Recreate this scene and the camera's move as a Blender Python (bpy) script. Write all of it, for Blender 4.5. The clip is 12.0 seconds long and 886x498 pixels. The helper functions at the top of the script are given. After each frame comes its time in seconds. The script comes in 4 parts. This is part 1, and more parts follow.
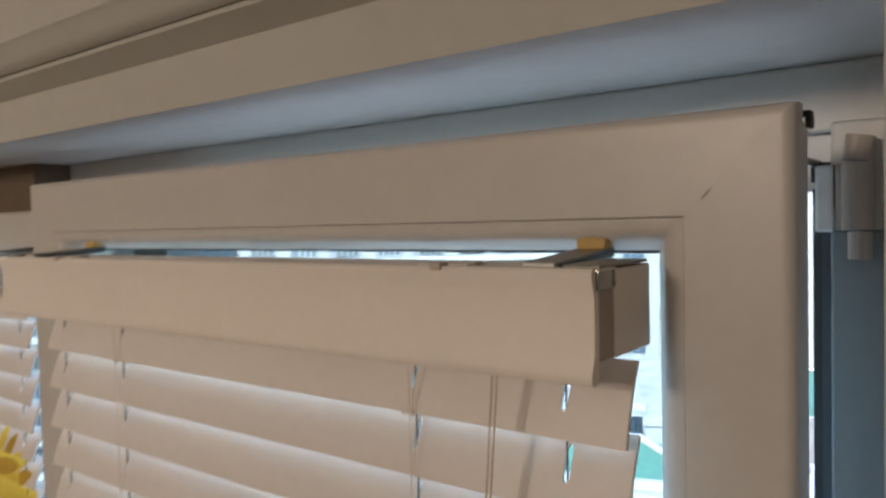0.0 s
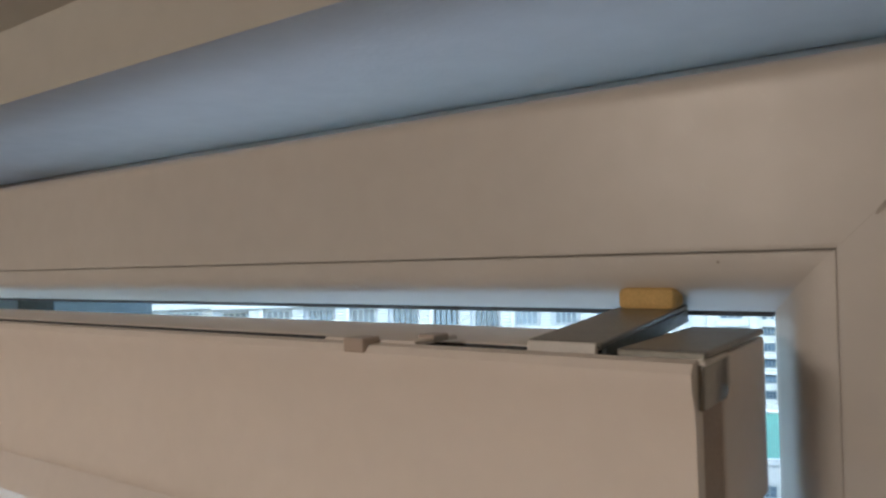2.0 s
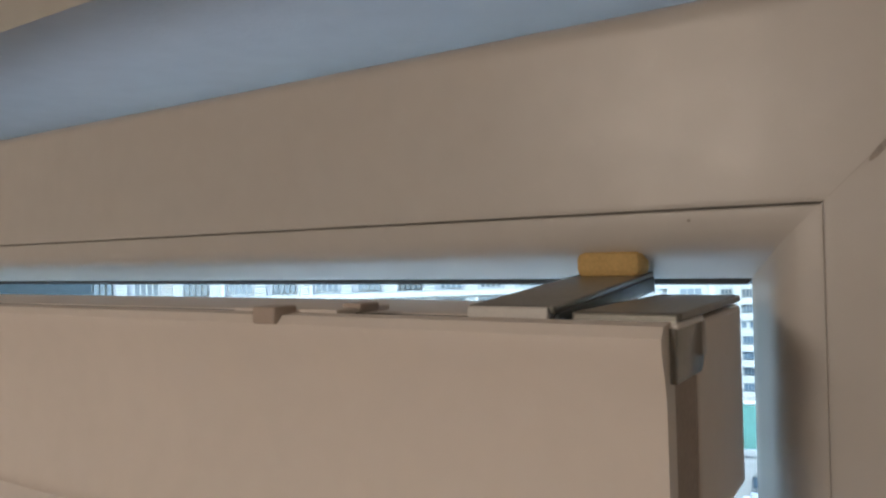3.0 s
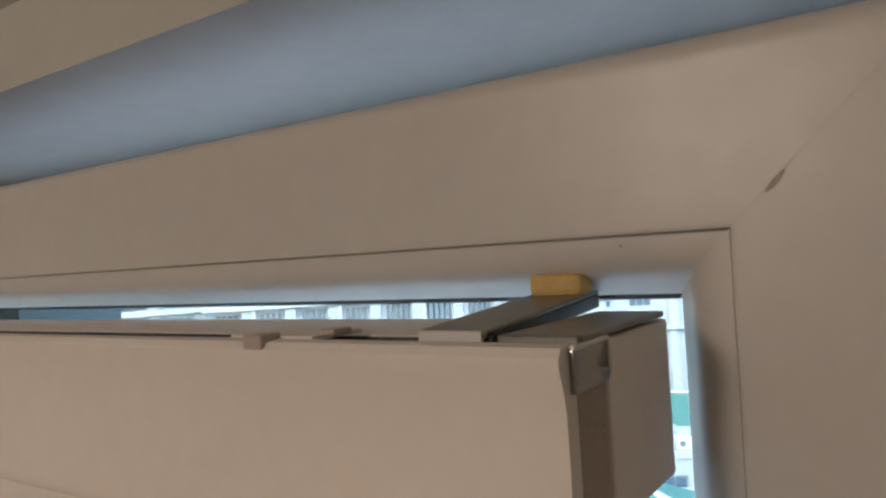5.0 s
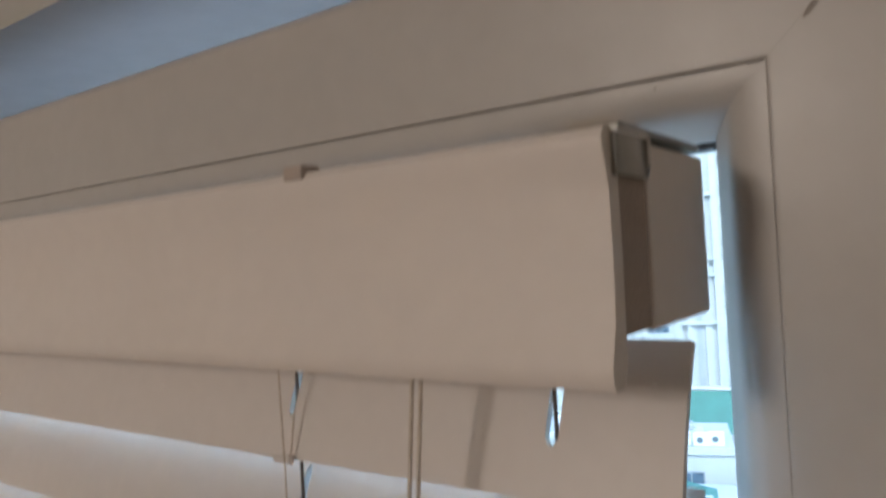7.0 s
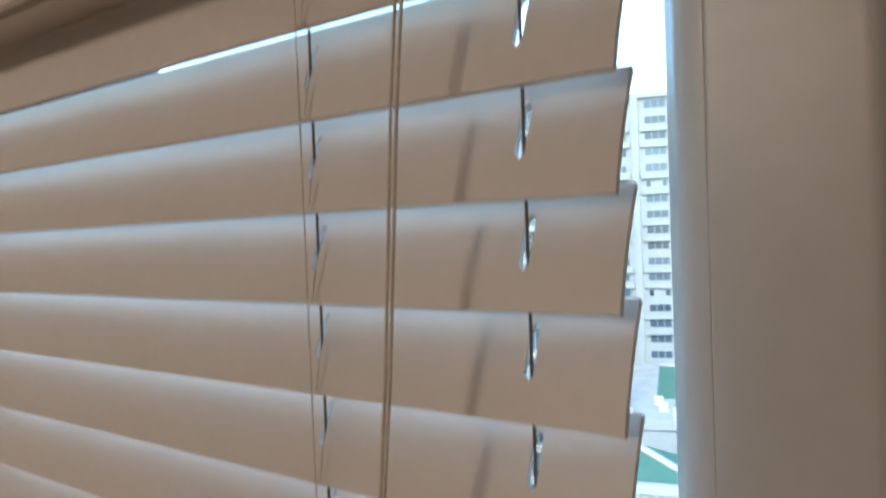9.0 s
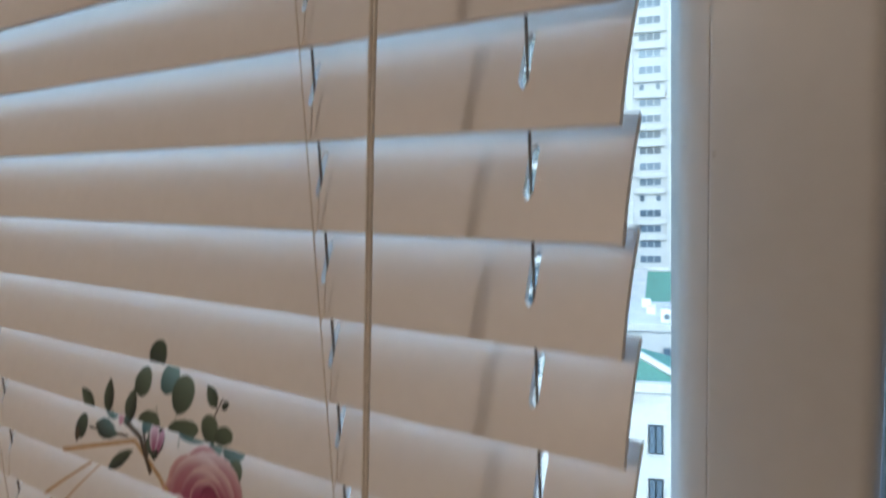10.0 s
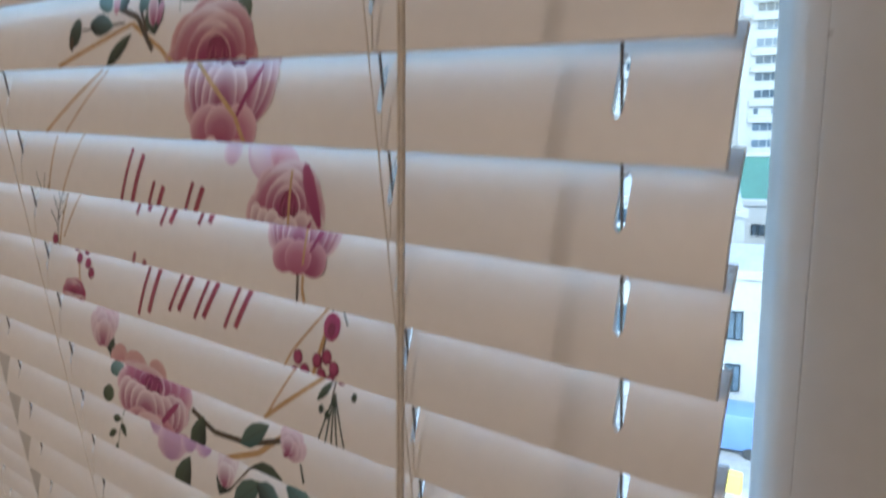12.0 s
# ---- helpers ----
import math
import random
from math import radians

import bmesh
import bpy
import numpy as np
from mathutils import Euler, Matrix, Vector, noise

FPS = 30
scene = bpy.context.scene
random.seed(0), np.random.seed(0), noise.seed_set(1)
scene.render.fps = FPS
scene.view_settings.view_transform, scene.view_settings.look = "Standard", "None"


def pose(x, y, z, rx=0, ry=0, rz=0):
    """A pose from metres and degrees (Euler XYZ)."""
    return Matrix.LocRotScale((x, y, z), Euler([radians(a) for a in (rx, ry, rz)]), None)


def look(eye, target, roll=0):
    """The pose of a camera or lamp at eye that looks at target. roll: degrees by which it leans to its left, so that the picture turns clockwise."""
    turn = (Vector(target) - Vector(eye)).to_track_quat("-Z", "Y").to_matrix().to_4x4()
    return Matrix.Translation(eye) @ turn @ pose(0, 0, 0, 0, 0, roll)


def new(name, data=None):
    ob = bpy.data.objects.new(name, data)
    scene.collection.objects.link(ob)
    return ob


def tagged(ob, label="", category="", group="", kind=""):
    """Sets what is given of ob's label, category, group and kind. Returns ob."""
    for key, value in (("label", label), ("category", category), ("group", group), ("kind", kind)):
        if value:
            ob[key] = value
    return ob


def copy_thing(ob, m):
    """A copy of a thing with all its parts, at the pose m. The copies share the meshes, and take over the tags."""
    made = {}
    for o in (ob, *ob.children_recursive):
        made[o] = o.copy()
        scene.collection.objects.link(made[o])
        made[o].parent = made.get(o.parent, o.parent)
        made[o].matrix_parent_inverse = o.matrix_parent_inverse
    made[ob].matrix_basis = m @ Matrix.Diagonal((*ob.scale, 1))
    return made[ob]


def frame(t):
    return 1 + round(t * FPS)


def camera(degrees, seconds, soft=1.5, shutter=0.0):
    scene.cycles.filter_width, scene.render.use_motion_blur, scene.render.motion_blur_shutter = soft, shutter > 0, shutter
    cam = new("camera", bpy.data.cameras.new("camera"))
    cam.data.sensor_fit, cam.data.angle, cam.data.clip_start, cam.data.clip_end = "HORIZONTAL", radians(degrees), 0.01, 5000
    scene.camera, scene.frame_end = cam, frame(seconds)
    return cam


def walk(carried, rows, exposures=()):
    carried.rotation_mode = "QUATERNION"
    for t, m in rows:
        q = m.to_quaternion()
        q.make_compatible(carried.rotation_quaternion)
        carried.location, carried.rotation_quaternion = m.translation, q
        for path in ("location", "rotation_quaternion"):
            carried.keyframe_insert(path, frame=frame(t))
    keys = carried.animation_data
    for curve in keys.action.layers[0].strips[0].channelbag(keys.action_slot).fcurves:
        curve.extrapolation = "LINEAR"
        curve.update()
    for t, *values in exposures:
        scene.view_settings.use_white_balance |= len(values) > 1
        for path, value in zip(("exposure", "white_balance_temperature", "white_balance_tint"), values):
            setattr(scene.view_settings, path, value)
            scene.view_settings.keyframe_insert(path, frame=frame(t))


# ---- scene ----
# The camera and its way: x along the window, y outwards, z up.
cam = camera(62.9, 12.0, soft=2.35, shutter=0.5)
PATH = [
    (0, (0.134, -0.399, 2.105), (-1.065, 1.199, 2.031), -1.4),
    (0.5, (0.106, -0.36, 2.107), (-0.998, 1.308, 2.098), -3.8),
    (1, (0.079, -0.29, 2.098), (-1.139, 1.296, 2.121), -1.7),
    (1.5, (0.059, -0.25, 2.085), (-1.098, 1.381, 2.119), -1.1),
    (2, (0.026, -0.232, 2.103), (-1.115, 1.41, 2.143), -1.3),
    (2.5, (0.015, -0.198, 2.091), (-1.046, 1.497, 2.118), -1.3),
    (4.5, (0.035, -0.218, 2.105), (-1.044, 1.466, 2.116), -1.9),
    (5, (0.048, -0.216, 2.101), (-1.073, 1.44, 2.126), -3.4),
    (5.5, (0.044, -0.221, 2.085), (-1.113, 1.41, 2.119), -3.3),
    (6, (0.04, -0.225, 2.089), (-1.102, 1.417, 2.114), -3.6),
    (6.5, (0.043, -0.227, 2.078), (-1.09, 1.421, 2.109), -3.5),
    (7, (0.042, -0.223, 2.054), (-1.115, 1.408, 2.069), -3.3),
    (7.2, (0.037, -0.229, 2.033), (-1.154, 1.378, 2.055), -2.7),
    (8.8, (0.072, -0.265, 1.906), (-1.096, 1.358, 1.862), -2.3),
    (9, (0.075, -0.268, 1.885), (-1.093, 1.354, 1.833), -2.2),
    (9.5, (0.075, -0.267, 1.824), (-1.086, 1.352, 1.641), -2.6),
    (10, (0.074, -0.275, 1.768), (-1.07, 1.337, 1.464), -2.8),
    (10.5, (0.068, -0.283, 1.698), (-1.079, 1.304, 1.291), -2.8),
    (11, (0.063, -0.275, 1.649), (-1.09, 1.286, 1.166), -3.3),
    (11.5, (0.061, -0.272, 1.62), (-1.118, 1.258, 1.103), -3.6),
    (12, (0.046, -0.272, 1.569), (-1.124, 1.238, 0.977), -4.3),
]
EXPOSURES = ((0.0, 3.07, 6350, 9.5), (0.8, 3.03, 6150, 9.5), (2.5, 3.03, 6050, 9.5), (4.5, 3.0, 6300, 9.5), (5.5, 3.04, 6120, 10.5), (7.0, 2.94, 5850, 9.5), (9.0, 2.70, 6300, 10), (10.5, 2.78, 6000, 10), (12.0, 2.94, 5930, 9.5))
walk(cam, [(t, look(eye, target, roll)) for t, eye, target, roll in PATH], EXPOSURES)

# Light: a bright overcast sky outside, one warm ceiling lamp in the room.
world = bpy.data.worlds.new("sky")
scene.world = world
world.use_nodes = True
sky = world.node_tree.nodes.new("ShaderNodeTexSky")
sky.sky_type, sky.sun_disc, sky.sun_elevation, sky.sun_rotation = "NISHITA", False, radians(48), radians(160)
sky.dust_density = 1.0
world.node_tree.links.new(sky.outputs[0], world.node_tree.nodes["Background"].inputs[0])
world.node_tree.nodes["Background"].inputs[1].default_value = 0.14


def lamp(name, kind, strength, color, m, size=0.3):
    data = bpy.data.lights.new(name, kind)
    data.energy, data.color = strength, color
    if kind == "AREA":
        data.shape, data.size = "DISK", size
    if kind == "SUN":
        data.angle = radians(size)
    ob = new(name, data)
    ob.matrix_world = m
    return ob


lamp("sun", "SUN", 0.5, (1.0, 0.97, 0.93), look((14, -38, 45), (0, 0, 0)), 12)
lamp("ceiling_lamp_light", "AREA", 6.9, (1.0, 0.808, 0.635), look((-0.73, -3.0, 2.72), (-2.6, -1.0, 1.2)), 0.65)


# ---- materials ----
def material(name, color, rough=0.5, metal=0.0, vary=0.05, scale=30.0, bump=0.0, bump_scale=400.0, second=None, island=0.0):
    """A surface with soft mottling at two scales and fine relief."""
    m = bpy.data.materials.new(name)
    m.use_nodes = True
    n, l = m.node_tree.nodes, m.node_tree.links
    b = n["Principled BSDF"]
    b.inputs["Roughness"].default_value = rough
    b.inputs["Metallic"].default_value = metal
    at = n.new("ShaderNodeTexCoord").outputs["Object"]
    big, fine = n.new("ShaderNodeTexNoise"), n.new("ShaderNodeTexNoise")
    for node, s, d in ((big, scale, 3.0), (fine, scale * 9, 4.0)):
        l.new(at, node.inputs["Vector"])
        node.inputs["Scale"].default_value, node.inputs["Detail"].default_value = s, d
    both = n.new("ShaderNodeMath")
    both.operation = "ADD"
    l.new(big.outputs[0], both.inputs[0])
    l.new(fine.outputs[0], both.inputs[1])
    ramp = n.new("ShaderNodeMapRange")
    ramp.inputs["From Min"].default_value, ramp.inputs["From Max"].default_value = 0.7, 1.3
    l.new(both.outputs[0], ramp.inputs["Value"])
    mix = n.new("ShaderNodeMix")
    mix.data_type = "RGBA"
    other = second or tuple(c * (1 - 2 * vary) for c in color)
    mix.inputs["A"].default_value, mix.inputs["B"].default_value = (*color, 1), (*other, 1)
    l.new(ramp.outputs[0], mix.inputs["Factor"])
    out = mix.outputs["Result"]
    if island:
        info, hue = n.new("ShaderNodeObjectInfo"), n.new("ShaderNodeHueSaturation")
        span = n.new("ShaderNodeMapRange")
        span.inputs["To Min"].default_value, span.inputs["To Max"].default_value = 1 - island, 1 + island
        l.new(info.outputs["Random"], span.inputs["Value"])
        l.new(span.outputs[0], hue.inputs["Value"])
        l.new(out, hue.inputs["Color"])
        out = hue.outputs["Color"]
    l.new(out, b.inputs["Base Color"])
    wear = n.new("ShaderNodeMapRange")
    wear.inputs["To Min"].default_value, wear.inputs["To Max"].default_value = rough * 0.85, min(1, rough * 1.2)
    l.new(fine.outputs[0], wear.inputs["Value"])
    l.new(wear.outputs[0], b.inputs["Roughness"])
    if bump:
        grain, bm_node = n.new("ShaderNodeTexNoise"), n.new("ShaderNodeBump")
        grain.inputs["Scale"].default_value, grain.inputs["Detail"].default_value = bump_scale, 3.0
        l.new(at, grain.inputs["Vector"])
        l.new(grain.outputs[0], bm_node.inputs["Height"])
        bm_node.inputs["Strength"].default_value, bm_node.inputs["Distance"].default_value = bump, 0.001
        l.new(bm_node.outputs[0], b.inputs["Normal"])
    return m


PVC = material("white_plastic", (0.60, 0.58, 0.55), 0.36, vary=0.03, scale=9, bump=0.06, bump_scale=160)
PLASTER = material("painted_plaster", (0.52, 0.515, 0.475), 0.62, vary=0.03, scale=5, bump=0.25, bump_scale=220)
SLAT = material("cream_slat", (0.84, 0.80, 0.765), 0.42, vary=0.02, scale=14, bump=0.05, bump_scale=500, island=0.015)
FRONT = material("cream_valance", (0.885, 0.83, 0.775), 0.45, vary=0.02, scale=12, bump=0.06, bump_scale=300)
JAMB_SHADE = material("shaded_jamb_plastic", (0.25, 0.28, 0.285), 0.4, vary=0.04, scale=12)
CHROME = material("bright_zinc", (0.38, 0.38, 0.36), 0.24, 1.0, vary=0.08, scale=80)
JOINT = material("plastic_weld_joint", (0.565, 0.54, 0.51), 0.5, vary=0.05, scale=40)
STEEL = material("zinc_steel", (0.27, 0.27, 0.245), 0.36, 0.85, vary=0.1, scale=90)
EDGE = material("pale_edge_and_glint", (0.78, 0.77, 0.74), 0.35, 0.15, vary=0.05, scale=90)
FOAM = material("yellow_foam_tape", (0.72, 0.5, 0.2), 0.85, vary=0.1, scale=120, bump=0.4, bump_scale=900)
GASKET_AND_SHADE = material("gasket_and_gap_shade", (0.035, 0.04, 0.045), 0.55, vary=0.1, scale=60)
SLATE_AND_SHADE = material("slate_and_backlit_shade", (0.07, 0.09, 0.1), 0.45, vary=0.1, scale=30)
# Hinge plastic is darkened to hold the shade behind the open sash.
HINGE = material("shaded_hinge_plastic", (0.44, 0.37, 0.30), 0.45, vary=0.04, scale=30)
SHADED_END = material("shaded_board_end", (0.48, 0.40, 0.335), 0.6, vary=0.1, scale=90)
CORD = material("cream_cord", (0.78, 0.71, 0.62), 0.8, vary=0.12, scale=400)
# Darker copy of the cream cord, with its backlit shade painted in.
CORD_BACKLIT = material("backlit_cord", (0.16, 0.14, 0.12), 0.8, vary=0.15, scale=400)
CLIP = material("smoky_clip", (0.55, 0.47, 0.41), 0.3, vary=0.05, scale=60)
SMUDGE = material("grey_scuff", (0.52, 0.475, 0.43), 0.7, vary=0.2, scale=300)
HEAD_SHADE = material("head_shade_brown", (0.17, 0.125, 0.085), 0.6, vary=0.08, scale=20)
FLOOR = material("oak_floor", (0.46, 0.35, 0.25), 0.45, vary=0.15, scale=6)
BOUNCE_WALL = material("bounce_wall_paint", (0.62, 0.585, 0.55), 0.7, vary=0.04, scale=3, bump=0.2, bump_scale=200)
CEIL = material("ceiling_paint", (0.80, 0.77, 0.73), 0.7, vary=0.02, scale=4, bump=0.2, bump_scale=160)

FACADE = material("pale_facade", (0.29, 0.295, 0.29), 0.8, vary=0.05, scale=0.4, bump=0.1, bump_scale=20)
FACADE_GREY = material("grey_facade", (0.24, 0.25, 0.27), 0.8, vary=0.06, scale=0.4)
PANE = material("facade_glass", (0.07, 0.10, 0.13), 0.2, vary=0.25, scale=0.35, island=0.35)
FRAME = material("facade_window_frame", (0.32, 0.34, 0.35), 0.5, vary=0.05, scale=3)
GREEN = material("green_roof_sheet", (0.03, 0.11, 0.085), 0.6, vary=0.12, scale=0.6)
ROOF = material("pale_roof", (0.3, 0.31, 0.32), 0.8, vary=0.1, scale=0.5)
GROUND = material("street_asphalt", (0.2, 0.2, 0.2), 0.9, vary=0.2, scale=0.3, second=(0.33, 0.32, 0.3))
CARPAINT = material("blue_van_paint", (0.10, 0.17, 0.33), 0.35, vary=0.05, scale=2)
TYRE = material("black_rubber", (0.03, 0.03, 0.03), 0.8)
YELLOW = material("yellow_panel", (0.75, 0.6, 0.1), 0.6, vary=0.05, scale=2)
UNIT = material("air_conditioner_paint", (0.45, 0.46, 0.47), 0.5, vary=0.04, scale=3)

glass = bpy.data.materials.new("window_glass")
glass.use_nodes = True
gb = glass.node_tree.nodes["Principled BSDF"]
gb.inputs["Base Color"].default_value = (0.84, 0.98, 0.97, 1)
gb.inputs["Roughness"].default_value = 0.0
gb.inputs["IOR"].default_value = 1.03
gb.inputs["Transmission Weight"].default_value = 1.0


def ink(name, color, second):
    return material(name, color, 0.45, vary=0.1, scale=110, second=second)


INKS = {
    "leaf": ink("ink_leaf", (0.101, 0.144, 0.086), (0.158, 0.202, 0.130)),
    "leaf_dark": ink("ink_dark_leaf", (0.042, 0.063, 0.049), (0.084, 0.119, 0.091)),
    "leaf_teal": ink("ink_teal_leaf", (0.128, 0.247, 0.225), (0.188, 0.315, 0.285)),
    "stem": ink("ink_stem", (0.06, 0.045, 0.035), (0.12, 0.09, 0.06)),
    "gold": ink("ink_gold", (0.46, 0.27, 0.11), (0.62, 0.42, 0.22)),
    "magenta": ink("ink_magenta", (0.33, 0.035, 0.115), (0.43, 0.095, 0.20)),
    "wine": ink("ink_wine", (0.17, 0.02, 0.06), (0.3, 0.05, 0.12)),
    "script": ink("ink_script", (0.281, 0.043, 0.076), (0.357, 0.076, 0.119)),
    "sun": ink("ink_yellow", (0.82, 0.58, 0.05), (0.85, 0.7, 0.12)),
    "ochre": ink("ink_ochre", (0.55, 0.33, 0.03), (0.68, 0.46, 0.06)),
}
TONES = ink("ink_shaded_tones", (0.5, 0.3, 0.35), (0.6, 0.4, 0.45))
tint = TONES.node_tree.nodes.new("ShaderNodeVertexColor")
tint.layer_name = "ink"
TONES.node_tree.links.new(tint.outputs[0], TONES.node_tree.nodes["Principled BSDF"].inputs["Base Color"])
INKS["tones"] = TONES
INK_NAMES = list(INKS)
WHITE, PALE, LILAC, ROSE = (0.83, 0.75, 0.75), (0.75, 0.57, 0.60), (0.64, 0.42, 0.53), (0.54, 0.19, 0.27)
DEEP, WINE, BLUSH, WARM_LIT_PINK = (0.27, 0.025, 0.11), (0.12, 0.012, 0.04), (0.66, 0.43, 0.42), (0.46, 0.16, 0.19)
LEAF_TONES = {"leaf": ((0.035, 0.055, 0.034), (0.14, 0.185, 0.12)), "leaf_dark": ((0.018, 0.026, 0.022), (0.07, 0.105, 0.07)), "leaf_teal": ((0.045, 0.10, 0.095), (0.20, 0.33, 0.31))}


# ---- building blocks ----
def box(bm, x0, x1, y0, y1, z0, z1, bevel=0.0, tilt=None):
    m = Matrix.Translation(((x0 + x1) / 2, (y0 + y1) / 2, (z0 + z1) / 2)) @ (tilt or Matrix()) @ Matrix.Diagonal((x1 - x0, y1 - y0, z1 - z0, 1))
    verts = bmesh.ops.create_cube(bm, size=1, matrix=m)["verts"]
    if bevel:
        edges = list({e for v in verts for e in v.link_edges})
        bmesh.ops.bevel(bm, geom=edges, offset=bevel, segments=2, profile=0.5, affect="EDGES")


def part(name, bm, mat, parent=None, label="", smooth=False):
    data = bpy.data.meshes.new(name)
    bmesh.ops.recalc_face_normals(bm, faces=bm.faces)
    bm.to_mesh(data)
    bm.free()
    for m in mat if isinstance(mat, (list, tuple)) else (mat,):
        data.materials.append(m)
    if smooth:
        for p in data.polygons:
            p.use_smooth = True
        data.set_sharp_from_angle(angle=radians(38))
    ob = new(name, data)
    ob.parent = parent
    if label:
        ob["label"] = label
    return ob


def block(name, mat, parent, x0, x1, y0, y1, z0, z1, bevel=0.0, label="", tilt=None):
    bm = bmesh.new()
    box(bm, x0, x1, y0, y1, z0, z1, bevel, tilt)
    return part(name, bm, mat, parent, label)


def structure(name, mat, label, category, *c, bevel=0.0):
    return tagged(block(name, mat, None, *c, bevel=bevel), label, category, kind="structure")


def tube(bm, points, radius, sides=6):
    """A round cord or bar along a line of points."""
    rings = []
    for i, p in enumerate(points):
        a, b = points[max(i - 1, 0)], points[min(i + 1, len(points) - 1)]
        q = (Vector(b) - Vector(a)).to_track_quat("Z", "Y")
        rings.append([bm.verts.new(Vector(p) + q @ Vector((radius * math.cos(2 * math.pi * k / sides), radius * math.sin(2 * math.pi * k / sides), 0))) for k in range(sides)])
    for r, s in zip(rings, rings[1:]):
        for k in range(sides):
            bm.faces.new((r[k], r[(k + 1) % sides], s[(k + 1) % sides], s[k]))
    bm.faces.new(rings[0])
    bm.faces.new(rings[-1])


def cord(name, parent, points, radius, mat=None, label=""):
    bm = bmesh.new()
    tube(bm, points, radius)
    return part(name, bm, mat or CORD, parent, label, smooth=True)


def extrude_x(bm, profile, x0, x1):
    """A solid with the outline profile (y, z), drawn out along x."""
    a = [bm.verts.new((x0, y, z)) for y, z in profile]
    b = [bm.verts.new((x1, y, z)) for y, z in profile]
    n = len(profile)
    for i in range(n):
        bm.faces.new((a[i], a[(i + 1) % n], b[(i + 1) % n], b[i]))
    bm.faces.new(a)
    bm.faces.new(b[::-1])


def mitred(name, mat, parent, x0, x1, z0, z1, y0, profile, side):
    """One of four members of a frame with mitred corners. The outline is (way in from the outer edge, depth behind y0)."""
    bm = bmesh.new()
    ends = {
        "top": lambda d: ((x0 + d, z1 - d), (x1 - d, z1 - d)),
        "bottom": lambda d: ((x0 + d, z0 + d), (x1 - d, z0 + d)),
        "right": lambda d: ((x1 - d, z0 + d), (x1 - d, z1 - d)),
        "left": lambda d: ((x0 + d, z0 + d), (x0 + d, z1 - d)),
    }[side]
    a, b = [], []
    for d, y in profile:
        (xa, za), (xb, zb) = ends(d)
        a.append(bm.verts.new((xa, y0 + y, za)))
        b.append(bm.verts.new((xb, y0 + y, zb)))
    n = len(profile)
    for i in range(n):
        bm.faces.new((a[i], a[(i + 1) % n], b[(i + 1) % n], b[i]))
    bm.faces.new(a)
    bm.faces.new(b[::-1])
    return part(name, bm, mat, parent, smooth=True)


SIDES = ("top", "bottom", "right", "left")
RAILS = {"top": "top_rail", "bottom": "bottom_rail", "right": "stile", "left": "stile"}

# Outlines of a sash: the frame member with its rounded edge, the glazing bead behind a fine joint, and the gasket on the pane.
MEMBER = ((0.006, 0.064), (0.006, 0.019), (0.001, 0.019), (0, 0.018), (0, 0.0060), (0.0002, 0.0044), (0.0008, 0.0030), (0.0018, 0.0018), (0.0030, 0.0008), (0.0044, 0.0002), (0.0060, 0), (0.0080, 0), (0.0555, 0), (0.0568, 0), (0.0572, 0.0003), (0.0573, 0.0010), (0.0605, 0.0012), (0.066, 0.034), (0.066, 0.064))
MEMBER_TOP = tuple((d, 0.0030 if y == 0.0010 else 0.0032 if y == 0.0012 else y) for d, y in MEMBER)
BEAD_FACE = ((0.0630, 0.0005), (0.0655, 0.0013), (0.0678, 0.0028), (0.0697, 0.0050), (0.0713, 0.0078), (0.0730, 0.0108), (0.0748, 0.0136), (0.0762, 0.0158), (0.0768, 0.0178), (0.0768, 0.028), (0.064, 0.028))
BEAD = ((0.0573, 0.012), (0.0573, 0.0003), (0.0575, 0.0001), (0.0582, 0.0001)) + BEAD_FACE
BEAD_LOOSE = ((0.0578, 0.012), (0.0578, 0.0006), (0.0582, 0.0002), (0.0590, 0.0002)) + BEAD_FACE
SEAL = ((0.0735, 0.0187), (0.0784, 0.0197), (0.0788, 0.022), (0.0788, 0.029), (0.0735, 0.029))


def sash(name, label, x0, x1, z0, z1, y0):
    ob = tagged(new(name), label, "window", kind="structure")
    for side in SIDES:
        mitred(RAILS[side], PVC, ob, x0, x1, z0, z1, y0, MEMBER_TOP if side == "top" else MEMBER, side)
        mitred("glazing_bead", PVC, ob, x0, x1, z0, z1, y0, BEAD_LOOSE if side == "top" else BEAD, side)
        if side in ("top", "bottom"):
            mitred("gasket", GASKET_AND_SHADE, ob, x0, x1, z0, z1, y0, SEAL, side)
    for x, z, sx, sz in ((x1, z1, -1, -1), (x0, z1, 1, -1)):
        bm = bmesh.new()
        a, b, w = 0.008, 0.0560, 0.00011
        bm.faces.new([bm.verts.new((x + sx * d + sx * e, y0 - 0.00012, z + sz * d - sz * e)) for d, e in ((a, -w), (a, w), (b, w), (b, -w))])
        part("mitre_joint", bm, JOINT, ob)
    pane = block("pane", glass, ob, x0 + 0.07, x1 - 0.07, y0 + 0.029, y0 + 0.033, z0 + 0.07, z1 - 0.07)
    pane.visible_shadow = False
    return ob


# ---- the window and the wall round it ----
ZTOP = 2.162
near_sash = sash("window_1", "open white plastic window sash with a mitred frame", -0.783, 0.0575, 0.62, ZTOP, 0.0)
far_sash = sash("window_2", "closed white plastic window sash beside the open one", -1.70, -0.866, 0.60, 2.139, 0.125)

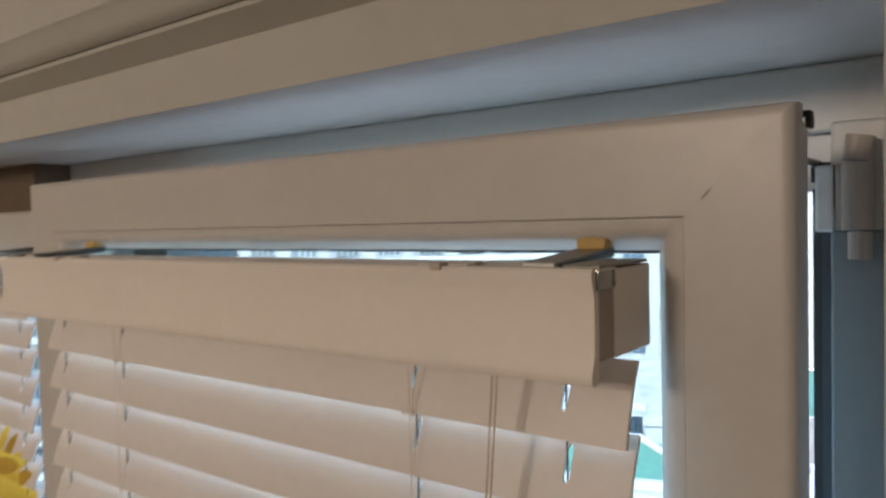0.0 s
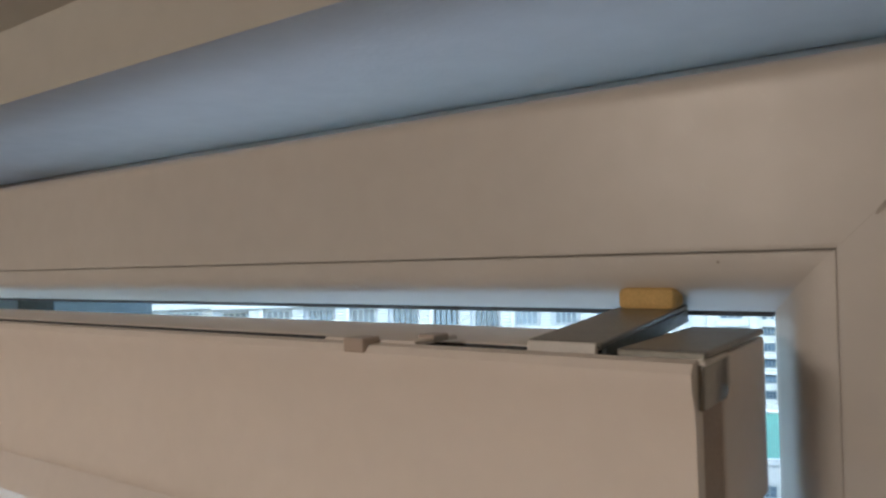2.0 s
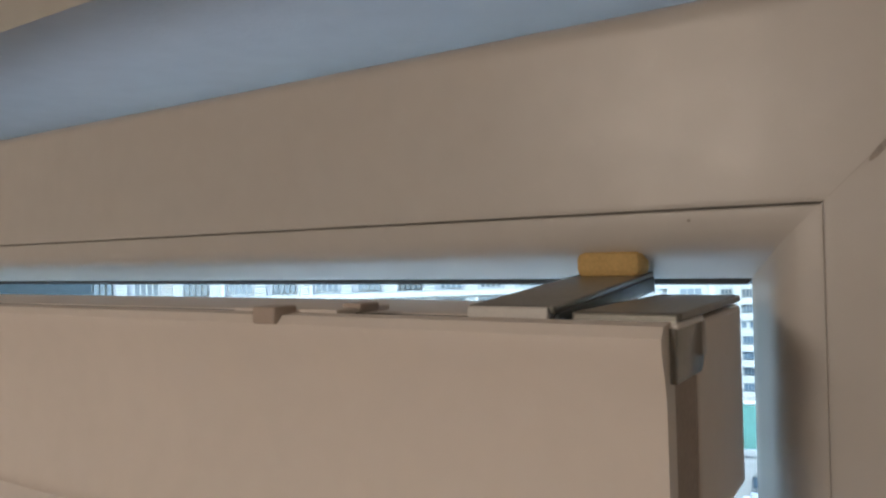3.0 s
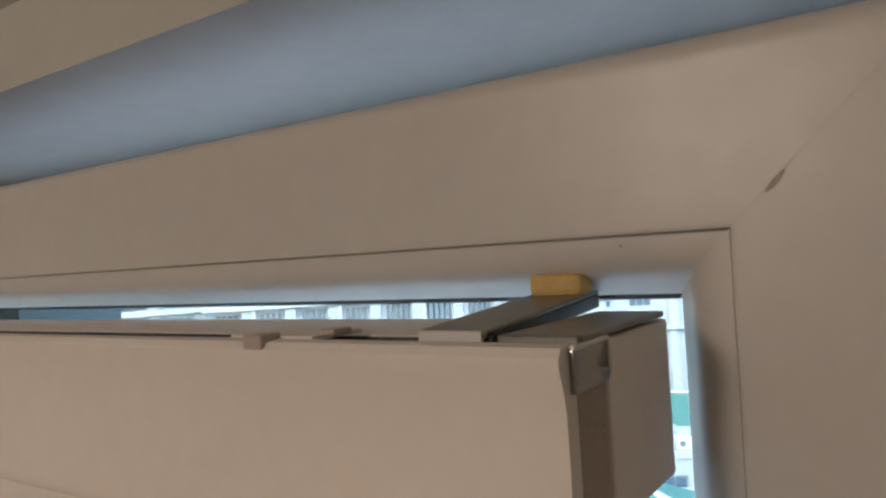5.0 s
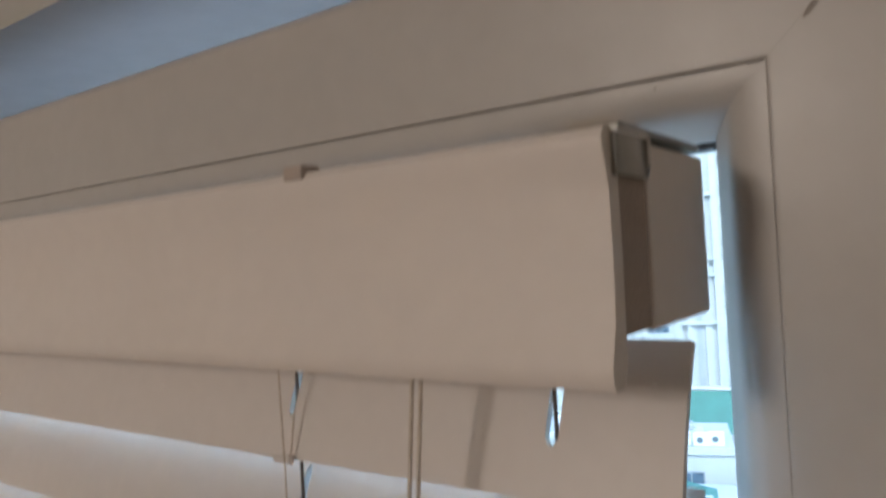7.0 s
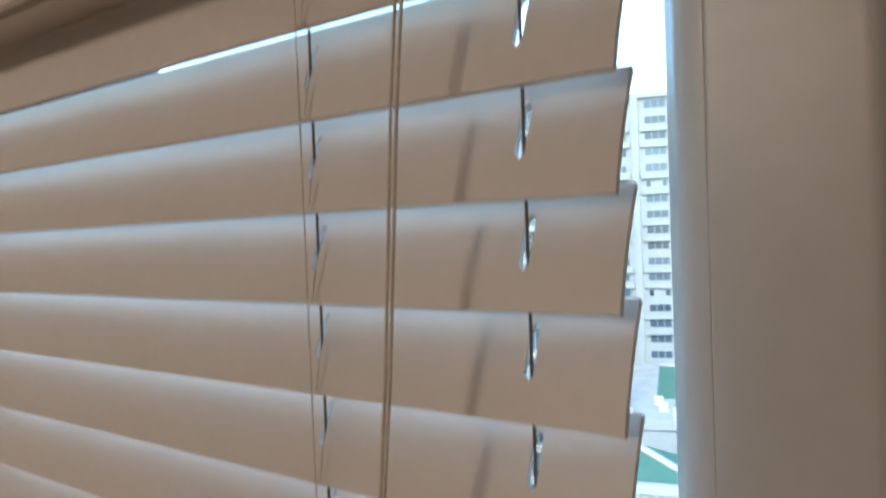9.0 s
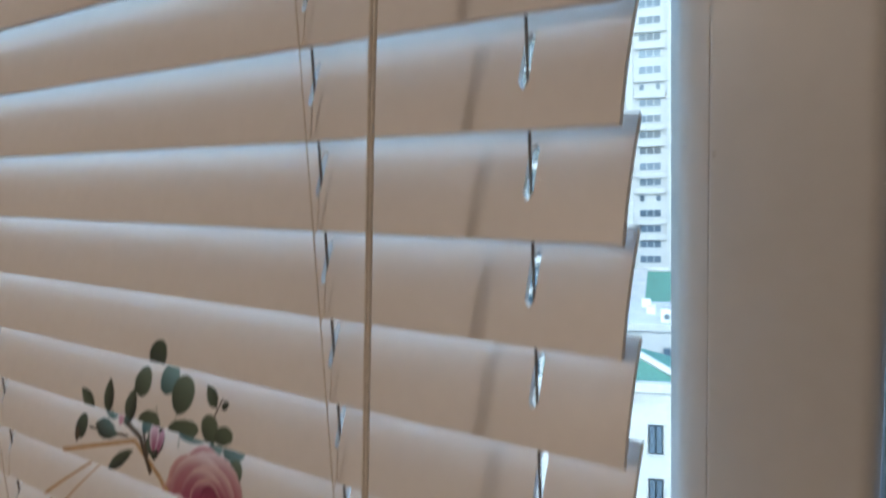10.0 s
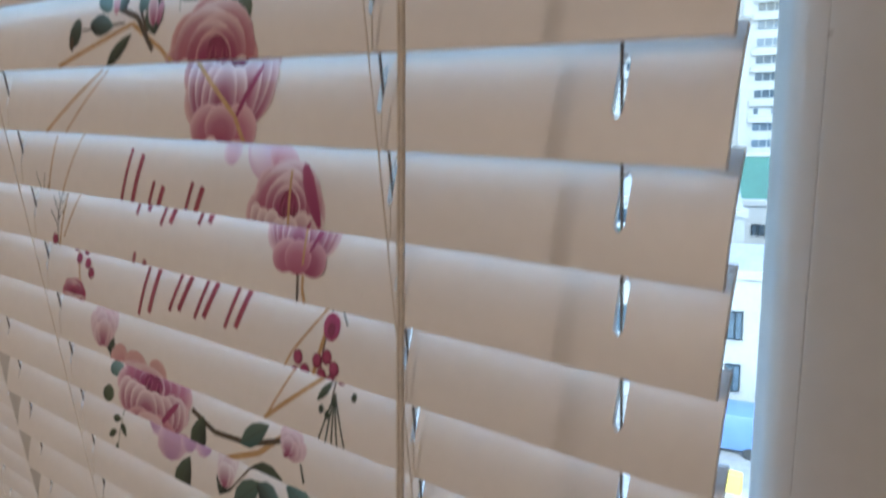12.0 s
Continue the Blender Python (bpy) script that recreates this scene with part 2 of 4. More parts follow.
FY = 0.15
fixed = tagged(new("window_frame"), "white plastic window frame fixed in the wall opening", "window frame", kind="structure")
block("head", PVC, fixed, -1.80, 0.095, 0.212, 0.26, 2.166, 2.2173, 0.002)
block("head_rebate", PVC, fixed, -1.80, 0.095, 0.225, 0.26, 2.122, 2.166)
# The lower jamb's shade is put into its blue-grey colour.
block("jamb", JAMB_SHADE, fixed, 0.050, 0.095, FY, FY + 0.07, 0.52, 2.0930, 0.002, "lower jamb with blue-grey shade in its colour")
block("jamb_head", PVC, fixed, 0.050, 0.095, FY, FY + 0.07, 2.0932, 2.166, 0.002)
block("jamb_seal", GASKET_AND_SHADE, fixed, 0.0350, 0.0425, FY + 0.024, FY + 0.07, 0.52, 2.122)
block("jamb_seal", SLATE_AND_SHADE, fixed, 0.0427, 0.0500, FY + 0.012, FY + 0.07, 0.52, 2.122)
# Mullion takes the slate tone as painted backlit shade.
block("mullion", SLATE_AND_SHADE, fixed, -0.866, -0.785, FY + 0.03, FY + 0.150, 0.52, 2.166)
# Added block; its brown is the shade on the frame head.
block("head_stop", HEAD_SHADE, fixed, -1.7998, -1.11, 0.152, 0.2115, 2.1395, 2.2170, 0.001, "added brown block holding the shade over the closed sash")
block("jamb", PVC, fixed, -1.80, -1.745, FY, FY + 0.07, 0.52, 2.166)
block("sill_rail", PVC, fixed, -1.80, 0.095, FY, FY + 0.07, 0.46, 0.52)

hinge = tagged(new("window_hinge"), "capped window hinge on the frame jamb with shade in its greige colour", "hinge")
hb = bmesh.new()
tube(hb, [(0.0690, FY - 0.012, 2.0745), (0.0690, FY - 0.012, 2.0925)], 0.0072, 16)
part("lower_cap", hb, HINGE, hinge)
hb = bmesh.new()
tube(hb, [(0.0675, FY - 0.012, 2.0935), (0.0675, FY - 0.012, 2.1375)], 0.0095, 16)
box(hb, 0.0545, 0.0700, FY - 0.010, FY, 2.0935, 2.1375, 0.002)
part("knuckle", hb, HINGE, hinge)
hb = bmesh.new()
tube(hb, [(0.0675, FY - 0.012, 2.1385), (0.0690, FY - 0.012, 2.1515), (0.0695, FY - 0.012, 2.1545)], 0.0090, 16)
part("upper_cap", hb, HINGE, hinge)
hb = bmesh.new()
box(hb, 0.0410, 0.0525, FY - 0.004, FY + 0.010, 2.092, 2.137, 0.002)
part("leaf_plate", hb, EDGE, hinge, "bright metal hinge leaf")
block("stay_arm", STEEL, hinge, 0.034, 0.0405, 0.060, FY + 0.03, 2.137, 2.142, 0.001, "grey steel stay arm")
block("catch", GASKET_AND_SHADE, near_sash, 0.0510, 0.0605, 0.0215, 0.0315, 2.1560, 2.1592, 0.0008, "worn dark catch")
block("catch", GASKET_AND_SHADE, near_sash, 0.0577, 0.0607, 0.0217, 0.0313, 2.1500, 2.1562, 0.0008, "worn dark catch")
# Dark block added in place of the shade in an open corner gap.
block("corner_gap", GASKET_AND_SHADE, fixed, 0.0360, 0.0520, FY + 0.012, FY + 0.06, 2.1265, 2.1400)

REVEAL = 0.0955
structure("wall_north", PLASTER, "cream plaster wall above the window", "wall", -4.0, 1.0, 0.0, 0.32, 2.2175, 2.8)
structure("wall_north_right", PLASTER, "cream plaster wall beside the window", "wall", REVEAL, 1.0, 0.0, 0.32, 0.0, 2.2175)
structure("wall_north_left", PLASTER, "cream plaster wall beside the window", "wall", -4.0, -1.8005, 0.0, 0.32, 0.0, 2.2175)
structure("wall_north_low", PLASTER, "cream plaster wall under the window", "wall", -1.80, REVEAL, 0.0, 0.32, 0.0, 0.4595)
# Unseen walls, floor and ceiling; their pale tones are set for bounce light.
structure("wall_south", BOUNCE_WALL, "unseen pale wall that bounces lamp light", "wall", -4.0, 1.0, -4.2, -4.0, 0.0, 2.8)
structure("wall_east", BOUNCE_WALL, "unseen pale wall that bounces lamp light", "wall", 0.8, 1.0, -4.0, 0.0, 0.0, 2.8)
structure("wall_west", PLASTER, "cream plaster wall", "wall", -4.2, -4.0, -4.0, 0.0, 0.0, 2.8)
structure("floor", FLOOR, "brown wooden floor", "floor", -4.2, 1.0, -4.2, 0.0, -0.1, 0.0)
structure("ceiling", CEIL, "cream painted ceiling", "ceiling", -4.2, 1.0, -4.2, 0.0, 2.8, 2.9)
cornice = tagged(new("cornice_trim"), "cream cornice above the window with a dark joint", "trim", kind="structure")
cb = bmesh.new()
extrude_x(cb, ((0.0, 2.2665), (-0.030, 2.2780), (-0.030, 2.31), (0.0, 2.31)), -4.0, 0.8)
part("soffit_board", cb, PLASTER, cornice)
cb = bmesh.new()
extrude_x(cb, ((-0.0325, 2.2825), (-0.041, 2.2840), (-0.048, 2.2900), (-0.052, 2.3000), (-0.058, 2.3050), (-0.060, 2.36), (-0.0325, 2.36)), -4.0, 0.8)
part("moulding", cb, PLASTER, cornice, smooth=True)

scuff = bmesh.new()
bmesh.ops.create_circle(scuff, cap_ends=True, segments=14, radius=1, matrix=Matrix.Translation((0.0130, -0.00025, 2.1168)) @ pose(0, 0, 0, 90, 0, 0) @ pose(0, 0, 0, 0, 0, 48) @ Matrix.Diagonal((0.0040, 0.0008, 1, 1)))
part("scuff_mark", scuff, SMUDGE, near_sash)
for sx, sz, r in ((0.0008, 1.557, 0.0009), (0.0022, 1.757, 0.0007), (-0.032, 2.1015, 0.0005)):
    scuff = bmesh.new()
    bmesh.ops.create_circle(scuff, cap_ends=True, segments=10, radius=r, matrix=Matrix.Translation((sx, -0.0003 if sz < 2 else -0.0002, sz)) @ pose(0, 0, 0, 90, 0, 0))
    part("speck", scuff, SMUDGE, near_sash)

# ---- the blinds ----
PITCH, LOW, RISE, RUN, NSLAT = 0.042, 1.9795, 0.0462, 0.0184, 29
Y_LOW, CROWN, THICK = -0.034, 0.0018, 0.0030
X_L, X_R = -0.677, -0.0205
HOLES = (-0.654, -0.539, -0.172, -0.060)
HALF = {-0.654: 0.0010, -0.539: 0.0011, -0.172: 0.0015, -0.060: 0.0022}
ROWS = (0.0, 0.08, 0.19, 0.31, 0.37, 0.5, 0.63, 0.73, 0.79, 0.9, 1.0)
LENGTH = math.hypot(RISE, RUN)
UP = Vector((0, RUN / LENGTH, RISE / LENGTH))
OUT = Vector((0, -RISE / LENGTH, RUN / LENGTH))


def on_slat(x, u, lift=0.0):
    """A place on the front of a slat, u of the way up from its lower edge; z counts from that edge."""
    return Vector((x, Y_LOW, 0)) + UP * (u * LENGTH) + OUT * (CROWN * 4 * u * (1 - u) + lift)


def slat_mesh():
    bm = bmesh.new()
    xs = [X_L]
    for h in HOLES:
        xs += [h - HALF[h], h, h + HALF[h]]
    xs += [X_R]
    xs = sorted(xs + [-0.45, -0.36, -0.27])
    grid = [[bm.verts.new(on_slat(x, u)) for u in ROWS] for x in xs]
    first, last = ROWS.index(0.31), ROWS.index(0.79)
    for i in range(len(xs) - 1):
        mid = (xs[i] + xs[i + 1]) / 2
        hole = next((h for h in HOLES if abs(mid - h) < HALF[h]), None)
        for j in range(len(ROWS) - 1):
            a, b, c, d = grid[i][j], grid[i + 1][j], grid[i + 1][j + 1], grid[i][j + 1]
            if hole is None or not first <= j < last:
                bm.faces.new((a, b, c, d))
            elif j == first:
                bm.faces.new((a, b, d) if mid < hole else (a, b, c))
            elif j == last - 1:
                bm.faces.new((a, c, d) if mid < hole else (b, c, d))
    bmesh.ops.recalc_face_normals(bm, faces=bm.faces)
    if sum(f.normal.y for f in bm.faces) > 0:
        bmesh.ops.reverse_faces(bm, faces=bm.faces)
    bmesh.ops.solidify(bm, geom=bm.faces[:], thickness=THICK)
    loose = [v for v in bm.verts if not v.link_faces]
    bmesh.ops.delete(bm, geom=loose, context="VERTS")
    return part("slat", bm, SLAT, smooth=True)


def blind(label):
    ob = tagged(new("venetian_blind"), label, "blind", group="window blinds")
    first = slat_mesh()
    first.parent = ob
    first.location.z = LOW
    for k in range(1, NSLAT):
        s = new("slat", first.data)
        s.parent = ob
        s.location = (random.uniform(-0.0006, 0.0006), 0, LOW - PITCH * k)
        s.rotation_euler = (0, random.uniform(-0.0006, 0.0006), 0)
    bottom = LOW - PITCH * NSLAT
    block("bottom_rail", FRONT, ob, X_L, X_R, -0.050, 0.0, bottom - 0.004, bottom + 0.018, 0.004)
    # valance and headrail
    vb = bmesh.new()
    T = 2.0805
    shape = ((-0.0690, 0), (-0.0735, -0.0004), (-0.0752, -0.0025), (-0.0750, -0.0055), (-0.0735, -0.0095), (-0.0724, -0.0150), (-0.0722, -0.0300), (-0.0727, -0.0430), (-0.0745, -0.0490), (-0.0758, -0.0530), (-0.0758, -0.0565), (-0.0745, -0.0585), (-0.0695, -0.0585), (-0.0672, -0.0530), (-0.0665, -0.0300), (-0.0670, -0.0060))
    extrude_x(vb, [(y, T + z) for y, z in shape], -0.686, -0.0195)
    part("valance", vb, FRONT, ob, "cream moulded valance board", smooth=True)
    block("headrail", FRONT, ob, -0.684, -0.0198, -0.0470, 0.0025, 2.0320, 2.0790, 0.0012)
    # Added strip that blocks sky between the headrail and the first slat.
    block("headrail_seal", FRONT, ob, -0.676, -0.0450, -0.0135, -0.0110, 2.0235, 2.0322, 0.0005)
    # Dark strip paints the shade of the gap behind the valance.
    block("headrail_liner", GASKET_AND_SHADE, ob, -0.680, -0.030, -0.0476, -0.0471, 2.0400, 2.0786)
    for x0, x1 in ((-0.0245, -0.0199), (-0.6840, -0.6794)):
        # Brown of the end returns is painted shade between valance and headrail.
        block("end_return", SHADED_END, ob, x0, x1, -0.0660, -0.0484, 2.0330, 2.0720, 0.0006, "board end with shade in its brown colour")
        bm = bmesh.new()
        a, b = (x0 - 0.0150, x1 + 0.0012) if x0 > -0.3 else (x0 - 0.0012, x1 + 0.0150)
        box(bm, a, b, -0.0640, -0.0040, 2.0800, 2.0818, 0.0005)
        box(bm, a, b, -0.0662, -0.0646, 2.0720, 2.0818, 0.0005)
        bracket = part("end_bracket", bm, STEEL, ob, "grey steel end bracket")
        bm = bmesh.new()
        cheek = [(-0.0700, 2.0694), (-0.0700, 2.0797), (-0.0502, 2.0797), (-0.0494, 2.0793), (-0.0490, 2.0785)]
        cheek += [(-0.0518 + 0.0028 * math.cos(radians(k)), 2.0722 - 0.0028 * math.sin(radians(k))) for k in range(0, 91, 18)]
        extrude_x(bm, cheek, (b - 0.0020) if x0 > -0.3 else a - 0.0006, (b + 0.0006) if x0 > -0.3 else a + 0.0020)
        bmesh.ops.bevel(bm, geom=bm.edges[:], offset=0.0004, segments=2, profile=0.5, affect="EDGES")
        part("bracket_cheek", bm, CHROME, bracket, "bright zinc cheek", smooth=True)
        outer = b - 0.0016 if x0 > -0.3 else a - 0.0010
        # Pale strips put the bracket's edge highlights into colour.
        block("bracket_lip", EDGE, bracket, outer, outer + 0.0026, -0.0700, -0.0500, 2.0792, 2.0803, 0.0004, "pale folded lip")
        block("bracket_rim", EDGE, bracket, outer, outer + 0.0028, -0.0506, -0.0490, 2.0722, 2.0797, 0.0005, "pale rim with a highlight in its colour")
    for x in (-0.0545, -0.6450):
        slope = pose(0, 0, 0, 4.0, 0, 0)
        arm = block("hanging_plate", STEEL, ob, x - 0.0115, x + 0.0092, -0.0610, 0.0130, 2.0832, 2.0850, 0.0005, "grey steel hanging plate", slope)
        block("plate_flange", SLATE_AND_SHADE, arm, x + 0.0080, x + 0.0096, -0.0590, 0.0120, 2.0792, 2.0836, 0.0004, "dark folded side flange", slope)
        block("plate_lip", EDGE, arm, x - 0.0115, x + 0.0080, -0.0618, -0.0602, 2.0792, 2.0822, 0.0004, "pale folded lip")
        block("foam_pad", FOAM, ob, x - 0.0100, x + 0.0090, -0.0010, 0.0105, 2.0862, 2.0935, 0.0022, "yellow foam tape pad")
    for x in (-0.114, -0.560):
        block("valance_clip", FRONT, ob, x - 0.019, x + 0.016, -0.0685, -0.0470, 2.0798, 2.0812, 0.0004)
        block("clip_tab", CLIP, ob, x - 0.0045, x + 0.0030, -0.0760, -0.0680, 2.0780, 2.0822, 0.0006, "smoky plastic clip")
        block("clip_tab", CLIP, ob, x + 0.0105, x + 0.0165, -0.0600, -0.0520, 2.0800, 2.0822, 0.0006, "smoky plastic clip")
    # cords and ladders
    foot = bottom + 0.01
    for h in (-0.654, -0.060):
        cord("lift_cord", ob, [(h + 0.0006, -0.0262, 2.033), (h + 0.0003, -0.0258, 1.6), (h, -0.0258, foot)], 0.0007, CORD_BACKLIT, "thin lift cord with backlit shade in its colour")
    for h, s in ((-0.539, -1), (-0.175, 1)):
        cord("ladder_string", ob, [(h + 0.008, -0.0395, 2.035), (h + 0.008, -0.0385, 1.98), (h + 0.008, -0.0372, foot)], 0.00036, None)
        cord("ladder_string", ob, [(h - 0.001, -0.0110, 2.035), (h - 0.001, -0.0110, foot)], 0.00036, None)
        g = h + 0.003 if s > 0 else h
        cord("lift_cord", ob, [(g + 0.0008, -0.0262, 2.033), (g + 0.0008, -0.0262, foot)], 0.0007, CORD_BACKLIT, "thin lift cord with backlit shade in its colour")
        rung = bmesh.new()
        tube(rung, [Vector((h + 0.008, -0.0375, -0.001)), on_slat(h + 0.0065, 0.06, 0.0005), on_slat(g + 0.002, 0.30, 0.0005), on_slat(g - 0.0005, 0.5, -0.0012), on_slat(h - 0.001, 0.85, -0.004), Vector((h - 0.001, -0.0110, 0.044))], 0.00022, 5)
        rung = part("ladder_rung", rung, CORD, ob, smooth=True)
        rung.location.z = LOW
        for k in range(1, NSLAT):
            r = new("ladder_rung", rung.data)
            r.parent = ob
            r.location.z = LOW - PITCH * k
        block("ladder_tape", SLAT, ob, h - 0.001, h + 0.0095, -0.0362, -0.0352, LOW - 0.0012, LOW + 0.002, 0.0003)
    return ob


near_blind = blind("cream venetian blind printed with a rose wreath on the open sash")
for d in (-1, 1):
    cord("pull_cord", near_blind, [(-0.0905 + d * 0.0017, -0.0520, 2.030), (-0.0915 + d * 0.0014, -0.0640, 1.93), (-0.0912 + d * 0.0011, -0.0735, 1.834), (-0.0924 + d * 0.0008, -0.0800, 1.775), (-0.0968 + d * 0.0007, -0.1010, 1.56), (-0.1000 + d * 0.0008, -0.1225, 1.384), (-0.104 + d * 0.0008, -0.138, 1.22)], 0.00072, CORD, "cream pull cord")
far_blind = copy_thing(near_blind, pose(-0.970, 0.112, -0.004))
far_blind["label"] = "cream venetian blind printed with a yellow sun beside it"


# ---- pictures printed on the slats ----
def clipped(poly, a, b):
    """The polygon between the heights a and b; what its points carry besides x and z is blended along."""
    for keep, level in ((1, a), (-1, b)):
        out = []
        for p, q in zip(poly, poly[1:] + poly[:1]):
            in0, in1 = keep * (p[1] - level) >= 0, keep * (q[1] - level) >= 0
            if in0:
                out.append(p)
            if in0 != in1:
                f = (level - p[1]) / (q[1] - p[1])
                out.append(tuple(c + f * (d - c) for c, d in zip(p, q)))
        poly = out
        if len(poly) < 3:
            return []
    return poly


def blend(a, b, f):
    return tuple(p + f * (q - p) for p, q in zip(a, b))


class Print:
    """Flat inked shapes, laid on the fronts of a blind's slats, one mesh a slat."""

    def __init__(self, parent):
        self.parent, self.meshes, self.laid, self.count, self.current = parent, {}, [], 0, None

    def motif(self, name):
        """Starts a new printed motif."""
        self.count += 1
        self.current = (self.count, name)

    def lay(self, poly):
        """The height of a new layer of ink over those it crosses."""
        xs, zs = [p[0] for p in poly], [p[1] for p in poly]
        span = (min(xs), max(xs), min(zs), max(zs))
        under = [n for a, b, c, d, n in self.laid if a < span[1] and span[0] < b and c < span[3] and span[2] < d]
        layer = 1 + max(under, default=0)
        self.laid.append((*span, layer))
        return 0.0002 + 0.000008 * layer

    def shape(self, poly, color, lift=None):
        """Points (x, z), or (x, z, red, green, blue) for shaded ink."""
        lift = lift or self.lay(poly)
        zs = [p[1] for p in poly]
        for k in range(NSLAT):
            low = LOW - PITCH * k
            if low > max(zs) or low + RISE < min(zs):
                continue
            for u0, u1 in zip(ROWS, ROWS[1:]):
                u1 = min(u1, 0.97)
                got = clipped(poly, low + u0 * RISE, low + u1 * RISE)
                if len(got) < 3:
                    continue
                key = (k, *self.current)
                if key not in self.meshes:
                    self.meshes[key] = bmesh.new()
                    self.meshes[key].loops.layers.float_color.new("ink")
                bm = self.meshes[key]
                vs = []
                for p in got:
                    f = ((p[1] - low) / RISE - u0) / (u1 - u0)
                    vs.append(bm.verts.new(on_slat(p[0], u0, lift).lerp(on_slat(p[0], u1, lift), f)))
                face = bm.faces.new(vs)
                face.material_index = INK_NAMES.index(color)
                if color == "tones":
                    layer = bm.loops.layers.float_color["ink"]
                    for loop, p in zip(face.loops, got):
                        loop[layer] = (*p[2:5], 1)

    def oval(self, x, z, rx, rz, color, turn=0.0, point=0.0, wave=0.0, n=18):
        c, s = math.cos(radians(turn)), math.sin(radians(turn))
        shades = LEAF_TONES.get(color)
        pts = []
        for i in range(n):
            a = 2 * math.pi * i / n
            w = 1 + wave * math.sin(3 * a + 7 * x * 100)
            px, pz = rx * math.cos(a) * w, rz * math.sin(a) * (1 - point * abs(math.cos(a)) ** 2) * w
            p = (x + c * px - s * pz, z + s * px + c * pz)
            if shades:
                p += blend(*shades, 0.5 + 0.5 * (0.5 * (p[0] - x) / max(rx, rz) + 0.8 * (p[1] - z) / max(rx, rz)))
            pts.append(p)
        self.shape(pts, "tones" if shades else color)

    def line(self, pts, width, color):
        for (x0, z0), (x1, z1) in zip(pts, pts[1:]):
            d = Vector((x1 - x0, z1 - z0)).normalized() * width / 2
            self.shape([(x0 - d.y, z0 + d.x), (x1 - d.y, z1 + d.x), (x1 + d.y, z1 - d.x), (x0 + d.y, z0 - d.x)], color)

    def patch(self, x, z, dx, dz, wide, broad, tone, rows=6, cols=4, pointed=False):
        """A leaf or petal from its base to its tip, with smoothly changing ink; broad: where along it it is widest."""
        def at(u, s):
            v = max(0.0, 1 - ((u - broad) / (broad if u < broad else 1 - broad)) ** 2)
            w = wide * s * (v if pointed else math.sqrt(v))
            return (x + dx * u - dz / long * w, z + dz * u + dx / long * w, *tone(u, s))
        long = math.hypot(dx, dz)
        us = [0.5 - 0.5 * math.cos(math.pi * i / rows) for i in range(rows + 1)]
        ss = [-1 + 2 * j / cols for j in range(cols + 1)]
        lift = self.lay([at(u, s) for u in us for s in (-1, 1)])
        for u0, u1 in zip(us, us[1:]):
            for s0, s1 in zip(ss, ss[1:]):
                self.shape([at(u0, s0), at(u0, s1), at(u1, s1), at(u1, s0)], "tones", lift)

    def leaf(self, x, z, length, width, turn, color, light=None):
        shades = LEAF_TONES.get(color)
        if not shades:
            self.oval(x, z, length / 2, width / 2, color, turn, 0.55)
            return
        far = LEAF_TONES.get(light, shades)[1]
        dx, dz = length * math.cos(radians(turn)), length * math.sin(radians(turn))
        self.patch(x - dx / 2, z - dz / 2, dx, dz, width / 2, 0.42, lambda u, s: blend(shades[0], far, 0.15 + 0.3 * u + 0.25 * s), cols=2, pointed=True)
        self.line(((x - dx * 0.42, z - dz * 0.42), (x + dx * 0.40, z + dz * 0.40)), width * 0.05, "leaf_dark")

    def petal(self, x, z, dx, dz, wide, base, tip, rim=None, broad=0.62):
        """A cupped petal, deep at its base and pale along its rim."""
        rim = rim or tip
        self.patch(x, z, dx, dz, wide, broad, lambda u, s: blend(blend(base, tip, u ** 1.3), rim, 0.75 * s ** 4))

    def fan(self, x, z, rx, rz, a0, a1, count, seed, base=DEEP, tip=PALE):
        """Overlapping petals that spread from one point, between two directions."""
        r = random.Random(seed)
        for size, n in ((1.0, count), (0.82, count - 1), (0.6, max(2, count - 2))):
            step = radians(a1 - a0) / n
            for i in sorted(range(n), key=lambda i: -abs(i - (n - 1) / 2)):
                a = radians(a0) + step * (i + 0.5 + r.uniform(-0.15, 0.15))
                dx, dz = rx * size * math.cos(a), rz * size * math.sin(a)
                self.petal(x, z, dx, dz, math.hypot(dx, dz) * min(0.5, 0.75 * step), base, blend(tip, WHITE, r.uniform(0, 0.5)))

    def bloom(self, x, z, rx, up, down, seed, back=ROSE, light=BLUSH, heart=0.0):
        """A full rose: loose outer petals, layers bent round a dark opening, pale cupped petals in front."""
        r = random.Random(seed)
        rz = (up + down) / 2
        for k in range(9):
            a = 2 * math.pi * (k + 0.4) / 9
            tip = blend(light, WHITE if math.sin(a) < 0 else back, r.uniform(0, 0.3))
            self.cup(x + rx * 0.54 * math.cos(a), z + (up - down) / 2 + rz * 0.56 * math.sin(a), rx * r.uniform(0.40, 0.48), rz * r.uniform(0.40, 0.48), 0, blend(back, DEEP, 0.45), tip, math.degrees(a) + r.uniform(-25, 25), 0.5)
        for k, size in enumerate((0.92, 0.80, 0.69, 0.58, 0.48, 0.39)):
            side = (-1) ** k
            self.cup(x + heart * (1 - size) * 1.3 + side * rx * 0.09 * size, z + 0.04 * up, rx * size * 0.88, up * size, side * r.uniform(5, 18), blend(back, DEEP, 0.30 + 0.14 * k), blend(light, WHITE, r.uniform(0.3, 0.8)) if k < 4 else light, 90 + side * r.uniform(25, 70), 0.35)
        self.oval(x + heart, z + 0.05 * up, rx * 0.24, up * 0.32, "wine", wave=0.06)
